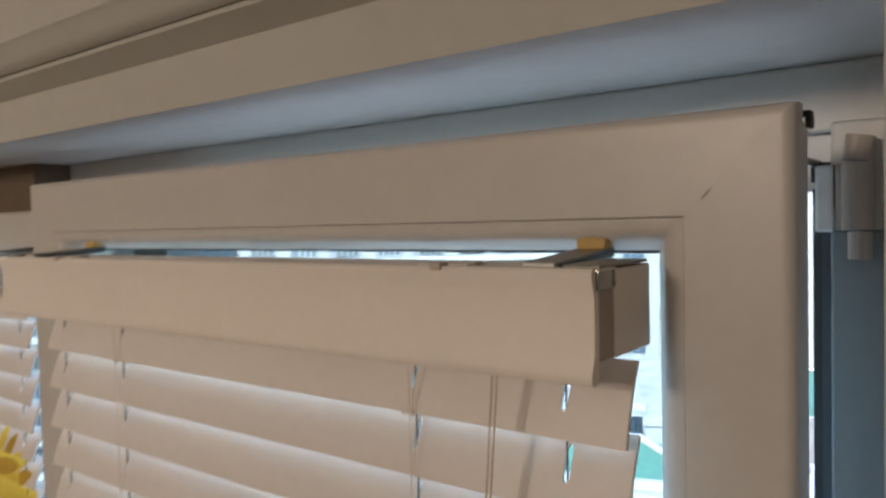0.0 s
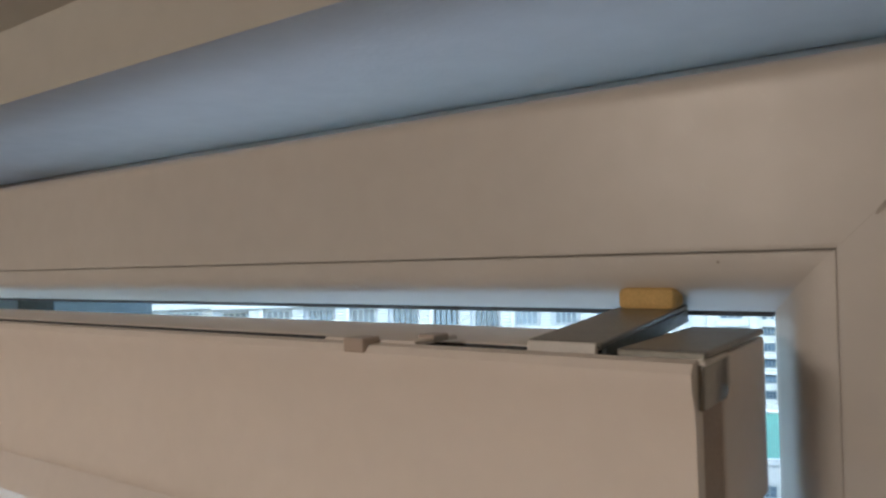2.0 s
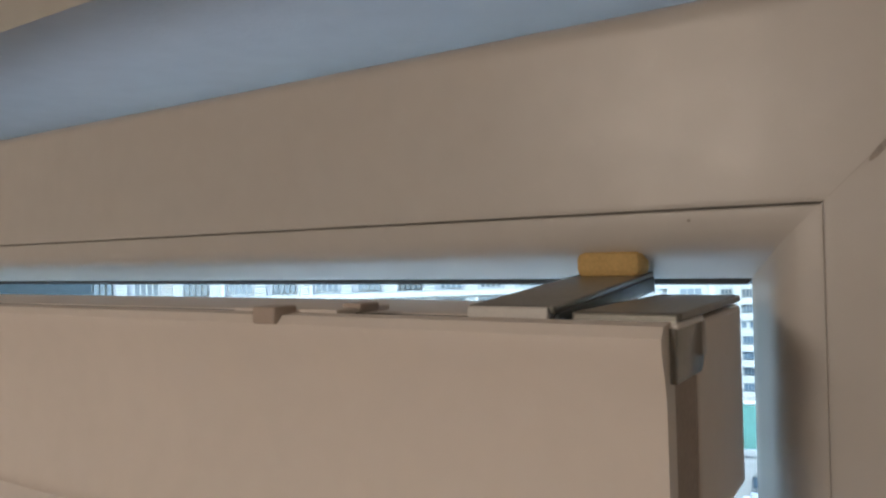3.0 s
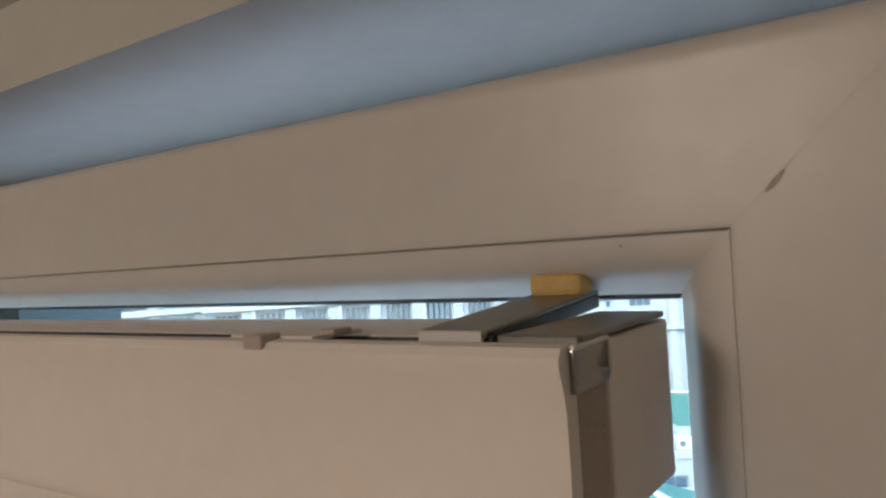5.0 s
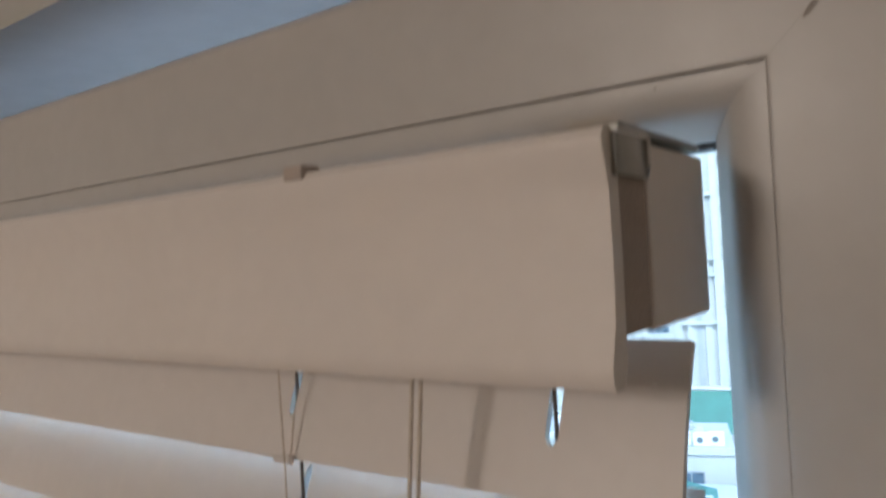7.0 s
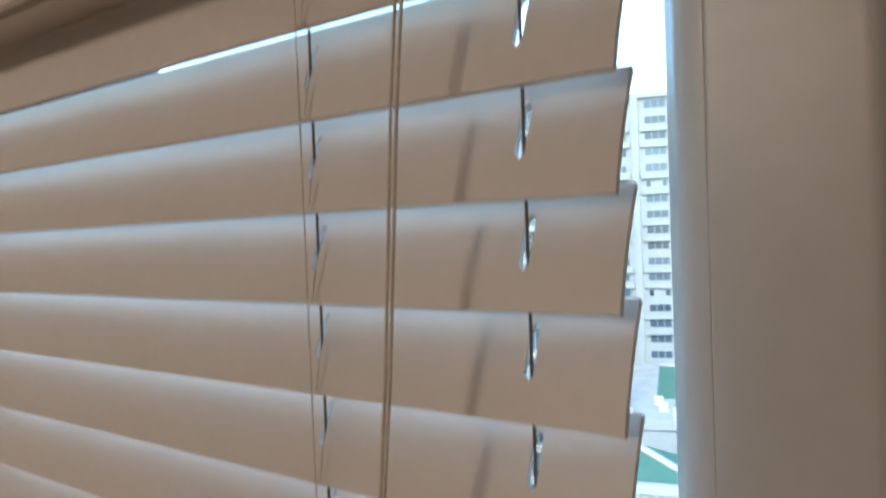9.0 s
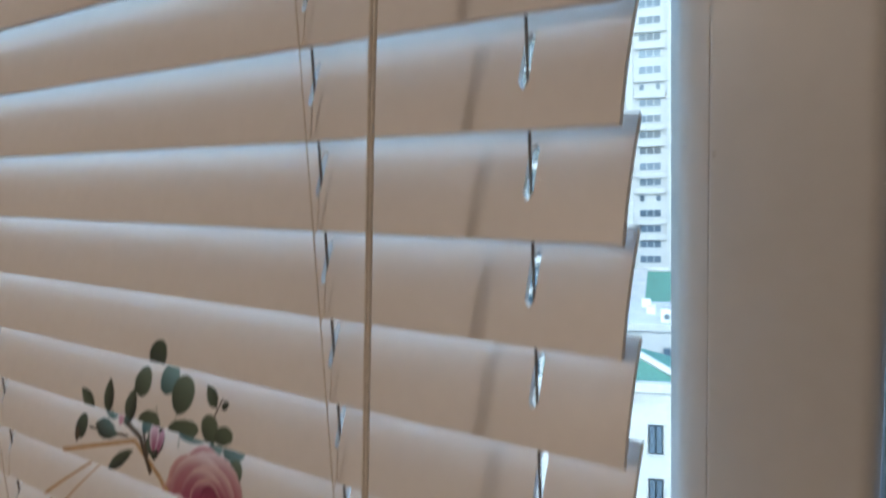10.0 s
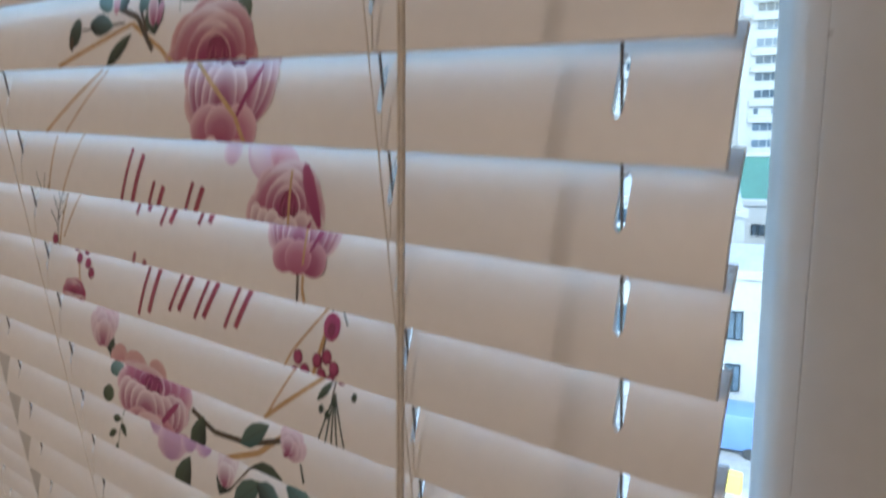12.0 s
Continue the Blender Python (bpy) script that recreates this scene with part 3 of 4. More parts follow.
        self.petal(x + heart - rx * 0.12, z - 0.15 * up, rx * 0.05, up * 0.36, rx * 0.07, WINE, DEEP, back)
        self.petal(x + heart + rx * 0.14, z - 0.15 * up, rx * 0.01, up * 0.32, rx * 0.06, WINE, DEEP, back)
        for k in (-0.95, 0.95, -0.70, 0.74, -0.42, 0.50, 0.14, -0.16):
            deep = blend(ROSE, DEEP, r.uniform(0.7, 1.0))
            drop = 0.34 + 0.16 * (1 - abs(k)) + r.uniform(-0.04, 0.06)
            self.cup(x + heart * 0.4 + k * rx * 0.68, z - down * drop, rx * (0.30 - 0.08 * abs(k)), down * (0.42 - 0.05 * abs(k)), -k * 26, deep, blend(PALE, WHITE, r.uniform(0.6, 1.0)), 90 - k * 35, 0.62)
        for k in (-0.32, 0.38, 0.0):
            self.cup(x + k * rx, z - down * 0.76, rx * 0.34, down * 0.24, -k * 40, blend(ROSE, DEEP, r.uniform(0.3, 0.8)), blend(ROSE, PALE, r.uniform(0.4, 0.9)), 90 - k * 90)
        self.petal(x + rx * 0.26, z - down * 0.70, rx * 0.42, down * 0.60, rx * 0.05, DEEP, blend(DEEP, ROSE, 0.25))

    def cup(self, x, z, rx, rz, turn, deep, pale, towards, spread=0.7):
        """A rounded petal, pale along the part of its rim that lies in one direction, and deep towards its base."""
        c, s = math.cos(radians(turn)), math.sin(radians(turn))
        rings = []
        for size in (1.0, 0.80, 0.45):
            ring = []
            for i in range(18):
                a = 2 * math.pi * i / 18
                near = 0.5 + 0.5 * math.cos(a + radians(turn - towards))
                f = min(1, 1.4 * near) if size == 1.0 else spread * near ** 1.2 if size == 0.80 else 0.25 * spread * near
                shift = (1 - size) * 0.35
                px, pz = rx * (size * math.cos(a)), rz * (size * math.sin(a))
                px -= rx * shift * math.cos(radians(towards - turn))
                pz -= rz * shift * math.sin(radians(towards - turn))
                ring.append((x + c * px - s * pz, z + s * px + c * pz, *blend(deep, pale, f)))
            rings.append(ring)
        lift = self.lay(rings[0])
        for outer, inner in zip(rings, rings[1:]):
            for i in range(18):
                self.shape([outer[i], outer[(i + 1) % 18], inner[(i + 1) % 18], inner[i]], "tones", lift)
        self.shape(rings[-1], "tones", lift)

    def done(self):
        for (k, _, name), bm in self.meshes.items():
            data = bpy.data.meshes.new(name)
            bm.to_mesh(data)
            bm.free()
            for m in INKS.values():
                data.materials.append(m)
            ob = new(name, data)
            slats = [o for o in self.parent.children if o.name.startswith("slat") and abs(o.location.z - (LOW - PITCH * k)) < 0.001]
            ob.parent = slats[0]


wreath = Print(near_blind)
P = wreath
# twigs and gold hoop
P.motif("printed_stem")
P.line(((-0.440, 1.560), (-0.357, 1.581), (-0.325, 1.566), (-0.290, 1.540), (-0.262, 1.516)), 0.0026, "gold")
P.motif("printed_stem")
P.line(((-0.412, 1.556), (-0.478, 1.516)), 0.0022, "gold")
P.motif("printed_stem")
P.line(((-0.405, 1.556), (-0.455, 1.512), (-0.490, 1.440)), 0.0013, "gold")
P.motif("printed_stem")
P.line(((-0.490, 1.512), (-0.496, 1.430), (-0.470, 1.365)), 0.0016, "gold")
P.motif("printed_stem")
P.line(((-0.238, 1.500), (-0.236, 1.440), (-0.230, 1.424)), 0.0018, "gold")
P.motif("printed_stem")
P.line(((-0.228, 1.427), (-0.252, 1.400), (-0.289, 1.342)), 0.0014, "gold")
P.motif("printed_stem")
P.line(((-0.226, 1.420), (-0.236, 1.385), (-0.285, 1.350)), 0.0026, "gold")
P.motif("printed_stem")
P.line(((-0.275, 1.337), (-0.300, 1.318), (-0.335, 1.305), (-0.372, 1.302)), 0.0036, "gold")
P.motif("printed_stem")
P.line(((-0.300, 1.612), (-0.308, 1.596)), 0.0007, "leaf")
P.motif("printed_stem")
P.line(((-0.322, 1.612), (-0.315, 1.600), (-0.312, 1.585)), 0.0007, "leaf")
P.motif("printed_stem")
P.line(((-0.262, 1.626), (-0.272, 1.603), (-0.266, 1.580)), 0.0010, "stem")
P.motif("printed_stem")
P.line(((-0.378, 1.592), (-0.352, 1.584), (-0.334, 1.566)), 0.0034, "stem")
P.motif("printed_stem")
P.line(((-0.352, 1.590), (-0.340, 1.575)), 0.0022, "stem")
P.motif("printed_stem")
P.line(((-0.412, 1.580), (-0.365, 1.582)), 0.0014, "stem")
# eucalyptus and leaves
def printed_leaf(x, z, length, width, turn, color, light=None, rounded=False):
    P.motif("printed_leaf")
    if rounded:
        P.oval(x, z, length / 2, width / 2, color, turn, wave=0.03)
    else:
        P.leaf(x, z, length, width, turn, color, light)


printed_leaf(-0.3100, 1.6475, 0.018, 0.017, 70, "leaf_dark", rounded=True)
printed_leaf(-0.3395, 1.6239, 0.018, 0.017, 70, "leaf", rounded=True)
printed_leaf(-0.3137, 1.6293, 0.019, 0.018, 80, "leaf_teal", rounded=True)
printed_leaf(-0.2985, 1.6226, 0.022, 0.021, 75, "leaf", rounded=True)
printed_leaf(-0.3271, 1.6030, 0.023, 0.012, 5, "leaf", rounded=True)
printed_leaf(-0.2937, 1.6035, 0.030, 0.012, 12, "leaf", rounded=True)
printed_leaf(-0.2720, 1.6255, 0.016, 0.009, 140, "leaf")
printed_leaf(-0.2590, 1.6225, 0.007, 0.005, 40, "leaf_dark")
printed_leaf(-0.2690, 1.6085, 0.017, 0.014, 140, "leaf", rounded=True)
printed_leaf(-0.2565, 1.6070, 0.016, 0.010, 10, "leaf", rounded=True)
printed_leaf(-0.3975, 1.6050, 0.022, 0.011, 150, "leaf", "leaf")
printed_leaf(-0.3735, 1.6105, 0.022, 0.012, 98, "leaf_dark", "leaf")
printed_leaf(-0.3480, 1.6090, 0.021, 0.013, 82, "leaf_dark", "leaf")
printed_leaf(-0.3902, 1.5945, 0.018, 0.010, -20, "leaf_teal", rounded=True)
printed_leaf(-0.3690, 1.5955, 0.016, 0.010, 75, "leaf_dark", "leaf_teal")
printed_leaf(-0.3470, 1.5940, 0.016, 0.011, 60, "leaf_teal", rounded=True)
printed_leaf(-0.3000, 1.5950, 0.029, 0.011, 5, "leaf_teal", rounded=True)
printed_leaf(-0.2781, 1.5905, 0.014, 0.012, 60, "leaf_teal", rounded=True)
printed_leaf(-0.2615, 1.5922, 0.020, 0.011, 5, "leaf_teal", rounded=True)
printed_leaf(-0.2571, 1.5820, 0.014, 0.012, -60, "leaf", rounded=True)
printed_leaf(-0.3910, 1.5820, 0.028, 0.013, -6, "leaf_dark", "leaf_teal")
printed_leaf(-0.3690, 1.5675, 0.030, 0.009, 32, "leaf_dark", "leaf")
printed_leaf(-0.4210, 1.5788, 0.017, 0.014, 70, "leaf_dark", rounded=True)
printed_leaf(-0.4245, 1.5730, 0.010, 0.006, 110, "stem")
# buds on top
printed_leaf(-0.3360, 1.5860, 0.025, 0.019, 105, "leaf_dark", "leaf")
P.motif("printed_bud")
P.petal(-0.3350, 1.5785, -0.0055, 0.0170, 0.0048, DEEP, PALE, WHITE)
P.petal(-0.3310, 1.5790, 0.0010, 0.0130, 0.0030, DEEP, LILAC)
P.motif("printed_bud")
P.petal(-0.3760, 1.5870, -0.0030, 0.0130, 0.0036, ROSE, WHITE, LILAC)
# three large roses and their lower petals
P.motif("printed_rose")
# Upper petals' dusty pinks include the warm light on a slat's lower part.
P.bloom(-0.283, 1.5600, 0.0415, 0.0300, 0.0460, 5, WARM_LIT_PINK, BLUSH, 0.008)
P.motif("printed_petal")
P.petal(-0.292, 1.520, 0.004, -0.018, 0.008, PALE, LILAC, WHITE)
P.petal(-0.276, 1.516, 0.022, -0.016, 0.010, WHITE, LILAC)
P.petal(-0.250, 1.500, 0.006, 0.014, 0.013, ROSE, PALE)
P.motif("printed_rose")
P.bloom(-0.2415, 1.4835, 0.0305, 0.0245, 0.0370, 14, blend(ROSE, DEEP, 0.35), PALE, 0.003)
P.motif("printed_petal")
P.petal(-0.2145, 1.476, -0.016, 0.030, 0.0042, DEEP, blend(DEEP, ROSE, 0.3))
P.motif("printed_stem")
P.line(((-0.262, 1.516), (-0.272, 1.530), (-0.292, 1.544), (-0.318, 1.562)), 0.0026, "gold")
P.motif("printed_stem")
P.line(((-0.239, 1.502), (-0.237, 1.452)), 0.0016, "gold")
P.motif("printed_stem")
P.line(((-0.240, 1.447), (-0.239, 1.432)), 0.0012, "stem")
# script, drawn as plain slanting bars
for bx, bz, bh, gap in ((-0.388, 1.485, 0.044, 0.013), (-0.361, 1.474, 0.030, 0.010), (-0.322, 1.477, 0.028, 0.010), (-0.395, 1.417, 0.046, 0.012), (-0.361, 1.415, 0.026, 0.010), (-0.334, 1.415, 0.026, 0.009), (-0.303, 1.415, 0.027, 0.010)):
    for shift, wide, tall in ((-0.5, 0.0030, 1.0), (0.5, 0.0042, 0.86)):
        P.motif("printed_bar")
        P.line(((bx + shift * gap - 0.005, bz - bh * tall / 2), (bx + shift * gap + 0.005, bz + bh * tall / 2)), wide, "script")
# twig with berries, small flowers on the far side
P.motif("printed_stem")
P.line(((-0.500, 1.486), (-0.502, 1.455), (-0.496, 1.425)), 0.0009, "stem")
for i in range(7):
    P.motif("printed_stem")
    P.line(((-0.501, 1.447 + 0.004 * i), (-0.513 + 0.021 * (i % 2), 1.456 + 0.005 * i)), 0.0007, "leaf_dark")
for bx, bz in ((-0.503, 1.437), (-0.482, 1.427), (-0.478, 1.418), (-0.491, 1.420), (-0.472, 1.412), (-0.497, 1.428)):
    P.motif("printed_berry")
    P.oval(bx, bz, 0.0042, 0.0038, "wine")
    P.oval(bx + 0.0005, bz + 0.0005, 0.0031, 0.0028, "magenta")
    P.oval(bx + 0.001, bz + 0.001, 0.0012, 0.0010, "wine")
P.motif("printed_rose")
P.bloom(-0.494, 1.3950, 0.018, 0.0110, 0.0120, 21, DEEP, ROSE)
P.motif("printed_leaf")
P.leaf(-0.462, 1.3620, 0.032, 0.014, -50, "leaf_dark")
P.motif("printed_blossom")
P.fan(-0.470, 1.3560, 0.026, 0.0320, 45, 150, 5, 24, DEEP, PALE)
P.motif("printed_leaf")
P.leaf(-0.455, 1.3530, 0.020, 0.009, -55, "leaf_dark", "leaf")
# the large rose below
for px, pz, dx, dz, wide in ((-0.440, 1.340, -0.012, 0.020, 0.012), (-0.405, 1.335, 0.012, 0.024, 0.012), (-0.425, 1.335, 0.000, 0.026, 0.015)):
    P.motif("printed_petal")
    P.petal(px, pz, dx, dz, wide, WARM_LIT_PINK, BLUSH)
for px, pz, dx, dz, wide in ((-0.385, 1.306, 0.020, -0.014, 0.010), (-0.420, 1.310, -0.020, -0.016, 0.014), (-0.412, 1.306, 0.004, -0.030, 0.018), (-0.395, 1.306, 0.010, -0.018, 0.011)):
    P.motif("printed_petal")
    P.petal(px, pz, dx, dz, wide, LILAC, blend(LILAC, (0.30, 0.13, 0.32), 0.6), PALE)
printed_leaf(-0.470, 1.3340, 0.018, 0.012, 10, "leaf_teal", rounded=True)
printed_leaf(-0.478, 1.3140, 0.016, 0.012, 20, "leaf", rounded=True)
P.motif("printed_rose")
P.bloom(-0.420, 1.3310, 0.0490, 0.0240, 0.0330, 33, ROSE, PALE)
P.motif("printed_petal")
P.petal(-0.437, 1.3060, 0.034, 0.0020, 0.0065, BLUSH, PALE)
P.motif("printed_stem")
P.line(((-0.476, 1.297), (-0.480, 1.262)), 0.0008, "leaf")
for bx, bz, t in ((-0.484, 1.287, 10), (-0.473, 1.281, -40), (-0.481, 1.264, 80), (-0.488, 1.275, 30)):
    P.motif("printed_leaf")
    P.leaf(bx, bz, 0.012, 0.006, t, "leaf")
# stem, leaves and buds along the foot of the wreath
P.motif("printed_stem")
P.line(((-0.372, 1.3270), (-0.345, 1.3190), (-0.310, 1.3210), (-0.272, 1.3330)), 0.0034, "stem")
P.motif("printed_leaf")
P.leaf(-0.362, 1.3125, 0.028, 0.018, 75, "leaf_dark", "leaf")
P.motif("printed_leaf")
P.leaf(-0.306, 1.3275, 0.030, 0.014, 35, "leaf_teal", "leaf")
P.motif("printed_leaf")
P.leaf(-0.288, 1.3050, 0.036, 0.018, -10, "leaf_dark", "leaf")
P.motif("printed_leaf")
P.leaf(-0.392, 1.2690, 0.034, 0.020, 70, "leaf_dark", "leaf")
P.motif("printed_leaf")
P.leaf(-0.378, 1.2590, 0.020, 0.012, -30, "leaf")
P.motif("printed_leaf")
P.leaf(-0.322, 1.2790, 0.032, 0.018, 40, "leaf_teal", "leaf")
P.motif("printed_leaf")
P.leaf(-0.300, 1.2830, 0.028, 0.016, -20, "leaf_dark", "leaf_teal")
P.motif("printed_leaf")
P.leaf(-0.272, 1.2900, 0.030, 0.014, -15, "leaf_teal")
P.motif("printed_stem")
P.line(((-0.340, 1.275), (-0.322, 1.295), (-0.300, 1.300)), 0.0014, "stem")
P.motif("printed_leaf")
P.leaf(-0.345, 1.2840, 0.030, 0.018, 70, "leaf_dark")
P.motif("printed_blossom")
P.fan(-0.345, 1.2760, 0.018, 0.0280, 55, 125, 4, 41, DEEP, WHITE)
P.motif("printed_leaf")
P.leaf(-0.273, 1.3290, 0.016, 0.012, 60, "wine")
P.motif("printed_blossom")
P.fan(-0.274, 1.3240, 0.017, 0.0180, 15, 120, 4, 43, DEEP, PALE)
P.motif("printed_stem")
P.line(((-0.262, 1.322), (-0.258, 1.312)), 0.0016, "leaf_dark")
# berries and needles on the near side
P.motif("printed_stem")
P.line(((-0.2245, 1.432), (-0.228, 1.405), (-0.231, 1.372)), 0.0010, "stem")
P.motif("printed_stem")
P.line(((-0.219, 1.428), (-0.213, 1.420)), 0.0012, "leaf_dark")
P.motif("printed_berry")
P.oval(-0.2240, 1.4175, 0.0062, 0.0072, "magenta")
P.oval(-0.2240, 1.4160, 0.0030, 0.0036, "wine")
for bx, bz in ((-0.247, 1.398), (-0.241, 1.392), (-0.249, 1.389), (-0.232, 1.399), (-0.225, 1.402), (-0.219, 1.397), (-0.228, 1.392), (-0.221, 1.390), (-0.226, 1.385)):
    P.motif("printed_berry")
    P.oval(bx, bz, 0.0038, 0.0040, "wine")
    P.oval(bx - 0.0004, bz + 0.0004, 0.0026, 0.0028, "magenta")
for i in range(5):
    P.motif("printed_stem")
    P.line(((-0.229, 1.376), (-0.238 + 0.005 * i, 1.350 - 0.003 * (i % 2))), 0.0011, "leaf_dark")
for bx, bz in ((-0.238, 1.366), (-0.233, 1.364), (-0.215, 1.377)):
    P.motif("printed_leaf")
    P.oval(bx, bz, 0.0020, 0.0024, "leaf_dark")
P.motif("printed_leaf")
P.leaf(-0.237, 1.376, 0.016, 0.005, 50, "leaf")
wreath.done()

sunny = Print(far_blind)
SX, SZ = -0.145, 1.712
for i in range(18):
    a = 2 * math.pi * i / 18
    sunny.motif("printed_ray")
    sunny.leaf(SX + 0.088 * math.cos(a), SZ + 0.075 * math.sin(a), 0.052, 0.022, math.degrees(a), "ochre" if i % 2 else "sun", None if i % 2 else "ochre")
sunny.motif("printed_sun")
sunny.oval(SX, SZ, 0.078, 0.064, "sun", n=32)
sunny.oval(SX + 0.01, SZ + 0.03, 0.05, 0.012, "ochre", 8)
sunny.done()

# ---- outside ----
GZ = -24.0
tagged(block("ground", GROUND, None, -1500, 1500, 3, 3000, GZ - 1, GZ), "grey asphalt ground between the buildings", "ground", kind="structure")


def facing(yaw, distance, z=GZ):
    """A pose at a bearing (degrees left of straight out) and distance, whose own -y side faces the window."""
    a = radians(yaw)
    return pose(-distance * math.sin(a), distance * math.cos(a), z, 0, 0, yaw)


def mesh_data(name, bm, mat):
    bmesh.ops.recalc_face_normals(bm, faces=bm.faces)
    data = bpy.data.meshes.new(name)
    bm.to_mesh(data)
    bm.free()
    data.materials.append(mat)
    return data


def window_meshes(w, h, lights, bar=0.08):
    """A pane, and the frame in front of it, cut out of one sheet, with that many lights side by side."""
    pane = bmesh.new()
    box(pane, -w / 2, w / 2, 0.0, 0.04, 0, h)
    step = (w - bar) / lights
    xs = [-w / 2]
    for i in range(lights):
        xs += [-w / 2 + bar + step * i, -w / 2 + step * (i + 1)]
    xs += [w / 2]
    zs = [0, bar, h - bar, h]
    bm = bmesh.new()
    grid = [[bm.verts.new((x, -0.05, z)) for z in zs] for x in xs]
    for i in range(len(xs) - 1):
        for j in range(3):
            if not (i % 2 == 1 and j == 1):
                bm.faces.new((grid[i][j], grid[i + 1][j], grid[i + 1][j + 1], grid[i][j + 1]))
    bmesh.ops.solidify(bm, geom=bm.faces[:], thickness=0.045)
    return mesh_data("window", pane, PANE), mesh_data("frame", bm, FRAME)


def add_window(ob, meshes, x, y, z):
    w = new("window", meshes[0])
    w.parent, w.location = ob, (x, y, z)
    f = new("frame", meshes[1])
    f.parent = w


def louvre_mesh(w, h):
    """A white screen of slanting blades, joined by its backing."""
    bm = bmesh.new()
    profile = [(0.05, 0.0), (-0.02, 0.0)]
    for i in range(9):
        z = h * i / 9
        profile += [(-0.02, z + h / 40), (-0.12, z + h / 28), (-0.12, z + h / 14), (-0.02, z + h / 11)]
    profile += [(-0.02, h), (0.05, h)]
    extrude_x(bm, profile, -w / 2, w / 2)
    return mesh_data("louvre_panel", bm, FACADE)


def building(label, yaw, distance, width, height, turn=0.0, wall=None):
    ob = tagged(new("apartment_building"), label, "building", group="apartment buildings")
    ob.matrix_basis = facing(yaw, distance) @ pose(0, 0, 0, 0, 0, turn)
    block("wall", wall or FACADE, ob, -width / 2, width / 2, 0.0, 16, 0, height)
    block("roof", ROOF, ob, -width / 2 - 0.5, width / 2 + 0.5, -0.6, 16.5, height, height + 0.9)
    return ob


def tower(label, yaw, distance, width, floors, bay, plain=(), storey=2.85, wall=None):
    """A slab with a window band for each storey and bay; plain bays carry tall recessed panels between ledges."""
    height = floors * storey
    ob = building(label, yaw, distance, width, height, wall=wall)
    meshes = window_meshes(bay * 0.54, storey * 0.50, 3)
    narrow = window_meshes(0.9, storey * 0.42, 1)
    count = int(width / bay)
    for b in range(count):
        x = (b - (count - 1) / 2) * bay
        if b in plain:
            for side in (-1, 1):
                block("pilaster", FACADE, ob, x + side * bay * 0.22 - 0.55, x + side * bay * 0.22 + 0.55, -0.55, 0, 0, height)
            block("panel", FACADE_GREY, ob, x - 0.5, x + 0.5, -0.12, 0, 0, height)
            for f in (4, 7, 8, 12):
                block("ledge", FACADE, ob, x - bay * 0.45, x + bay * 0.45, -0.9, 0, f * storey - 0.45, f * storey + 0.1)
            continue
        for f in range(floors):
            z = f * storey + storey * 0.34
            if (f + b) % 7 == 5:
                for dx in (-0.2, 0.2):
                    add_window(ob, narrow, x + dx * bay, -0.05, z)
            else:
                add_window(ob, meshes, x, -0.05, z)
        for f in range(1, floors):
            if f % 3 != 1:
                block("balcony_front", FACADE, ob, x - bay * 0.36, x + bay * 0.36, -0.5, 0, f * storey - 0.35, f * storey + 0.65)
    for b in range(count + 1):
        x = (b - count / 2) * bay
        block("pier", FACADE, ob, x - 0.6, x + 0.6, -0.6, 0.0, 0, height)
    return ob


def louvred(label, yaw, distance, width, floors, bay, storey=3.1, turn=0.0):
    """A block whose window bays stand between white louvred screens, over balcony slabs."""
    height = floors * storey + 0.8
    ob = building(label, yaw, distance, width, height, turn, FACADE_GREY)
    meshes = window_meshes(bay * 0.56, storey * 0.68, 4, 0.1)
    louvre = louvre_mesh(bay * 0.24, storey * 0.8)
    for f in range(floors):
        z = f * storey + 0.8
        block("slab", FACADE, ob, -width / 2 - 0.1, width / 2 + 0.1, -0.7, 0.0, z - 0.2, z + storey * 0.10)
        for b in range(int(width / bay)):
            x = -width / 2 + bay * (b + 0.5)
            add_window(ob, meshes, x, -0.05, z + storey * 0.15)
            p = new("louvre_panel", louvre)
            p.parent, p.location = ob, (x + bay * 0.46, -0.35, z + storey * 0.10)
            if b % 2:
                block("pier", FACADE, ob, x - bay * 0.42, x - bay * 0.34, -0.5, 0, z + storey * 0.10, z + storey * 0.9)
    return ob


tower("pale high apartment tower with window bands and balconies", 17.7, 137, 29.0, 17, 7.1, (2,))
tower("pale apartment tower standing farther along the street", 8.6, 140, 14.0, 14, 3.5, (), 2.8)
louvred("pale apartment block with white louvred screens between windows", 38, 70, 36, 12, 4.0, turn=4)
louvred("pale apartment block with white louvred screens between windows", 63, 74, 30, 12, 4.0, turn=-6)


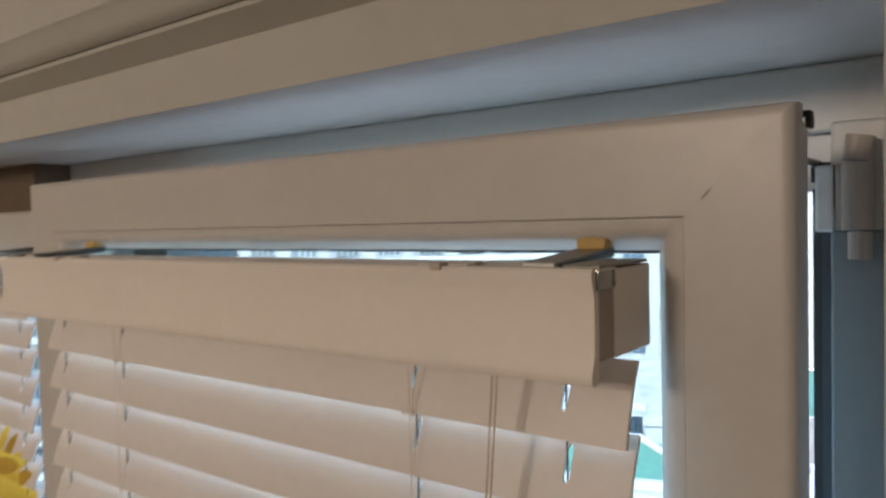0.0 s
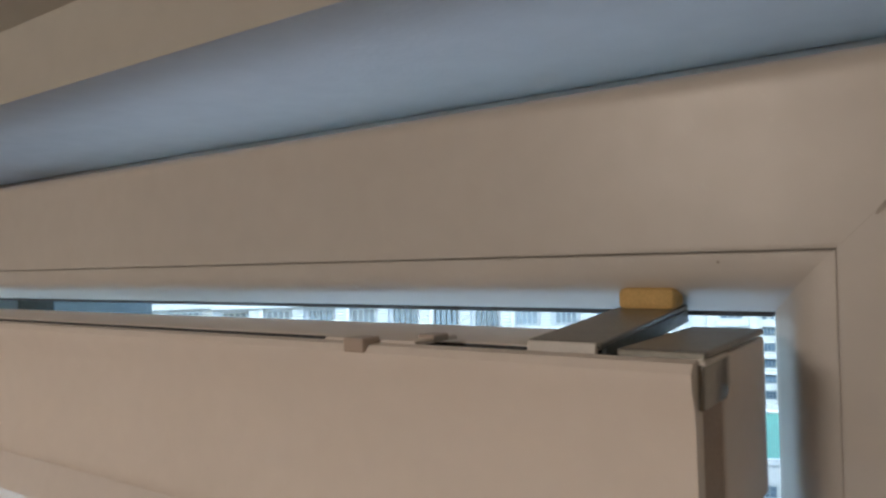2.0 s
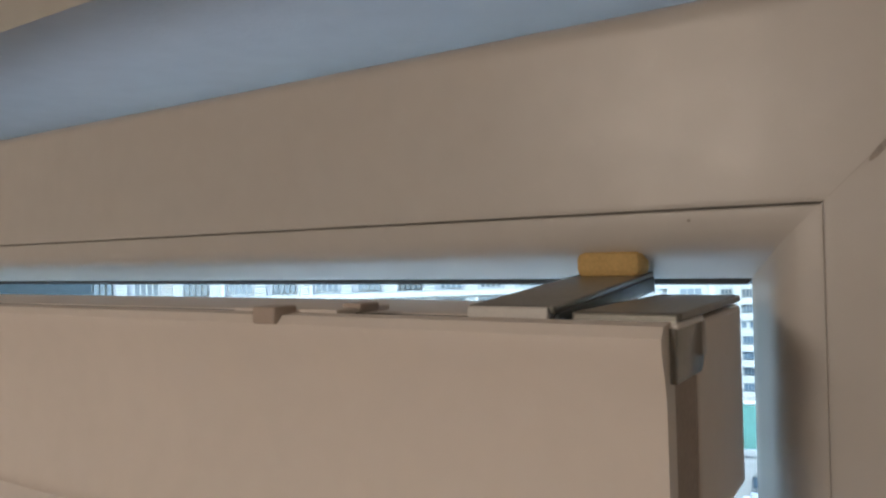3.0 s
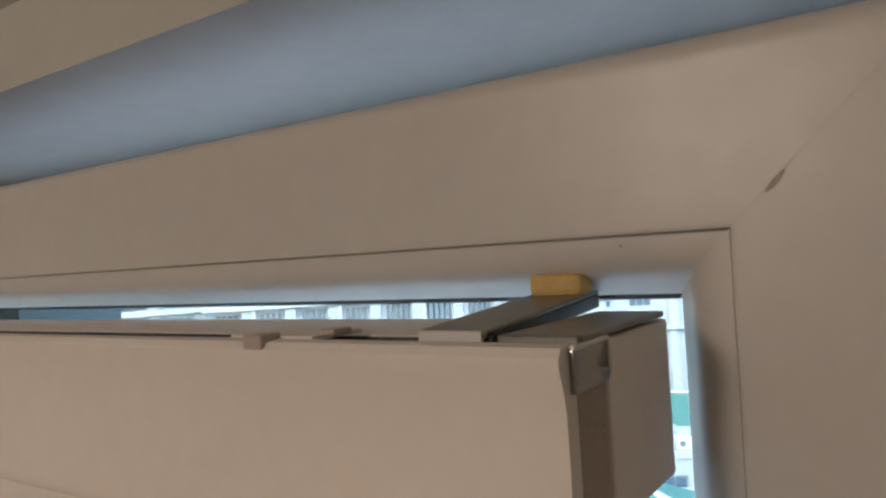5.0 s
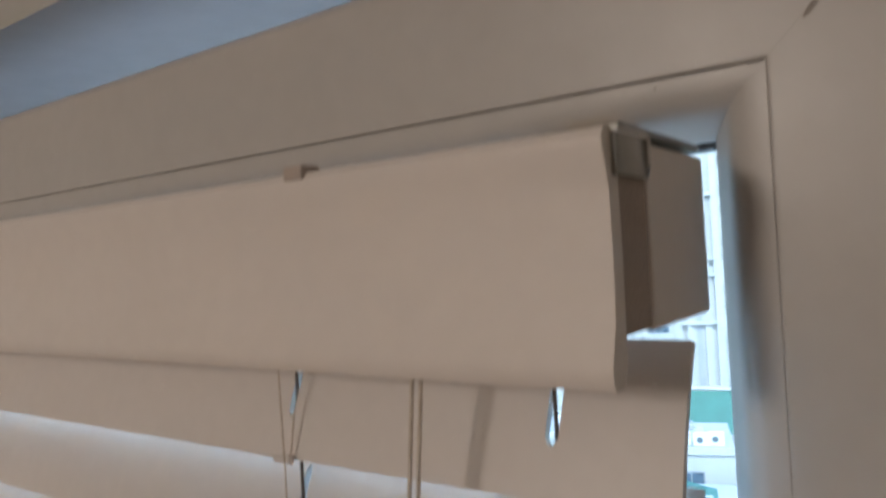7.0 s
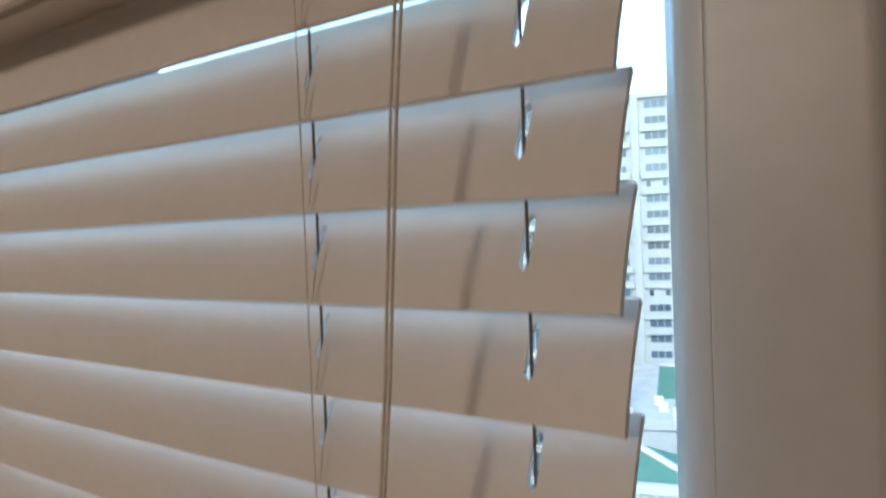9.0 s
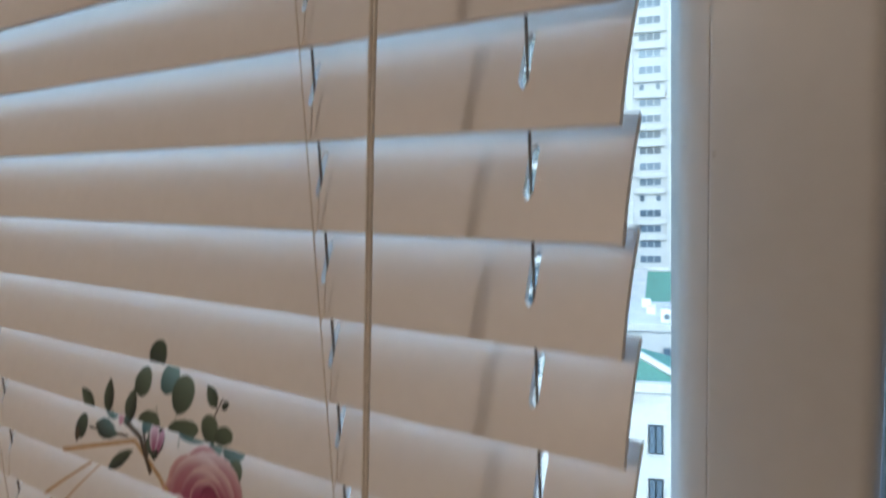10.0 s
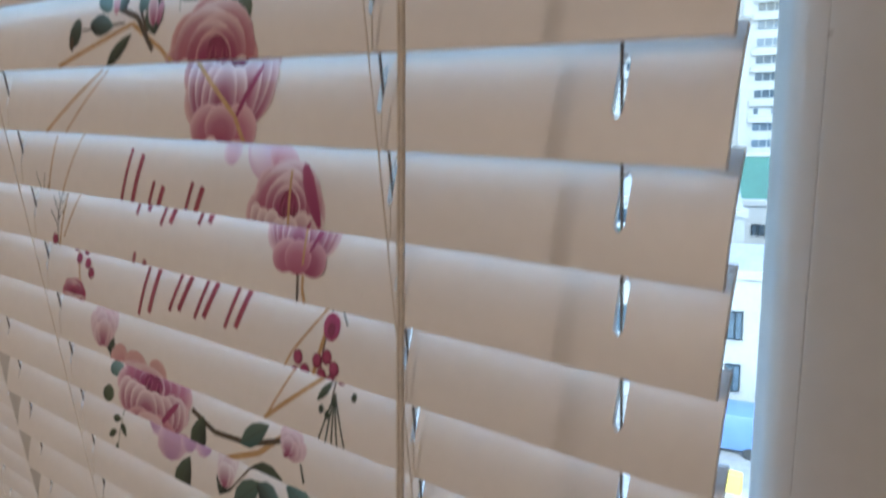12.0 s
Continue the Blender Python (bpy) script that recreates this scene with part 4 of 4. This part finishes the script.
def low_house(label, yaw, distance, width, depth, height, columns, rows, size, seed, first=2.0, storey=3.5):
    """A low white building: parapet, roof deck with a few housings, and its windows by column and row."""
    r = random.Random(seed)
    ob = tagged(new("low_building"), label, "building", group="low buildings")
    ob.matrix_basis = facing(yaw, distance)
    block("wall", FACADE, ob, -width / 2, width / 2, 0, depth, 0, height)
    block("parapet", FACADE, ob, -width / 2 - 0.2, width / 2 + 0.2, -0.2, 0.3, height, height + 0.6)
    block("roof_deck", ROOF, ob, -width / 2, width / 2, 0.3, depth, height, height + 0.12)
    for _ in range(6):
        x, y, w, d, h = r.uniform(-width / 2 + 0.5, width / 2 - 1.5), r.uniform(1.5, 0.8 * depth), r.uniform(0.4, 1.4), r.uniform(0.4, 1.2), r.uniform(0.3, 0.9)
        block("roof_housing", r.choice((UNIT, ROOF, FACADE_GREY)), ob, x, x + w, y, y + d, height + 0.12, height + 0.12 + h, 0.04)
    meshes = window_meshes(size[0], size[1], 2)
    for c in columns:
        for k in range(rows):
            add_window(ob, meshes, c, -0.05, height - first - size[1] - storey * k)
            block("window_sill", ROOF, ob, c - size[0] / 2 - 0.1, c + size[0] / 2 + 0.1, -0.14, 0, height - first - size[1] - storey * k - 0.1, height - first - size[1] - storey * k)
    return ob


def hip_roof(ob, x0, x1, y0, y1, z, rise, hip):
    """A green sheet roof, hipped at its right end, with pale capping along the ridge and the hip."""
    bm = bmesh.new()
    v = [bm.verts.new(p) for p in ((x0, y0, z), (x1, y0, z), (x1, y1, z), (x0, y1, z), (x0, (y0 + y1) / 2, z + rise), (x1 - hip, (y0 + y1) / 2, z + rise))]
    for f in ((0, 1, 5, 4), (1, 2, 5), (2, 3, 4, 5), (3, 0, 4), (0, 3, 2, 1)):
        bm.faces.new([v[i] for i in f])
    part("green_roof", bm, GREEN, ob, "green sheet metal roof")
    bm = bmesh.new()
    tube(bm, [(x0, (y0 + y1) / 2, z + rise), (x1 - hip, (y0 + y1) / 2, z + rise), (x1, y0, z)], 0.28, 6)
    part("ridge_capping", bm, FACADE, ob, "pale ridge capping")


def condenser(m):
    ob = tagged(new("air_conditioner"), "white air conditioner unit standing on a roof", "air conditioner", group="roof air conditioners")
    block("case", UNIT, ob, -0.6, 0.6, -0.25, 0.25, 0, 1.1, 0.03)
    bm = bmesh.new()
    bmesh.ops.create_cone(bm, cap_ends=True, segments=20, radius1=0.26, radius2=0.26, depth=0.04, matrix=Matrix.Translation((-0.1, -0.26, 0.55)) @ pose(0, 0, 0, 90))
    part("fan_grille", bm, SLATE_AND_SHADE, ob, "dark round fan grille")
    ob.matrix_basis = m
    return ob


# white house in the street, its windows in two rows, with a hipped green roof beside it
street_house = low_house("white low building with two rows of windows", 17.0, 46, 18, 7, 9.0, (-5.0, -1.5, 2.0, 5.4), 2, (0.95, 2.0), 2, 2.2, 3.7)
hip_roof(street_house, -9.0, 1.2, 0.6, 6.0, 9.12, 2.2, 5.5)
for k in range(14):
    block("baluster", ROOF, street_house, -9.0 + 0.55 * k, -8.88 + 0.55 * k, -0.28, -0.2, 8.2, 9.0)
low_house("white flat-roofed house with a wide dark window", 17.8, 60, 7.6, 10, 9.2, (0.4,), 1, (1.9, 1.6), 3, 1.4)
glazed = low_house("low building with a dark glazed front", 24.8, 63, 7.0, 10, 9.6, (-2.6, -1.2, 0.2, 1.6, 2.9), 1, (1.1, 2.6), 5, 0.5)
yard_hall = low_house("long low hall with a green sheet roof", 12.5, 78, 20, 9, 5.6, (-7, -4, -1, 2, 5), 1, (1.4, 1.2), 4)
hip_roof(yard_hall, -10, 10, 0.3, 9, 5.72, 4.2, 2.0)
low_house("white flat-roofed low building", 3.0, 60, 12, 14, 9.7, (-4, 0, 4), 2, (1.2, 1.6), 6)
unit = condenser(facing(16.6, 62.0, GZ + 9.32))
for yaw in (15.5, 17.9):
    copy_thing(unit, facing(yaw, 62.4, GZ + 9.32))


def van(label, yaw, distance, turn):
    ob = tagged(new("van"), label, "van", group="parked vans")
    bm = bmesh.new()
    extrude_x(bm, ((-2.6, 0.45), (2.6, 0.45), (2.6, 1.25), (2.15, 1.45), (1.55, 2.55), (1.35, 2.75), (-2.5, 2.75), (-2.6, 2.6)), -0.98, 0.98)
    bmesh.ops.bevel(bm, geom=bm.edges[:], offset=0.08, segments=2, profile=0.5, affect="EDGES")
    part("body", bm, CARPAINT, ob, smooth=True)
    bm = bmesh.new()
    extrude_x(bm, ((2.17, 1.50), (1.60, 2.50), (1.63, 2.52), (2.20, 1.52)), -0.85, 0.85)
    part("windscreen", bm, PANE, ob)
    for y in (-1.7, 1.7):
        for x in (-0.9, 0.9):
            bm = bmesh.new()
            bmesh.ops.create_cone(bm, cap_ends=True, segments=18, radius1=0.36, radius2=0.36, depth=0.24, matrix=Matrix.Translation((x, y, 0.36)) @ pose(0, 0, 0, 0, 90, 0))
            part("wheel", bm, TYRE, ob)
    ob.matrix_basis = facing(yaw, distance) @ pose(0, 0, 0, 0, 0, turn)
    return ob


van("blue van parked in front of the white house", 15.2, 41.0, 84)
tagged(block("yellow_barrier", YELLOW, None, -9.9, -8.4, 35.2, 35.7, GZ, GZ + 1.2, 0.05), "yellow barrier standing on the street", "barrier")
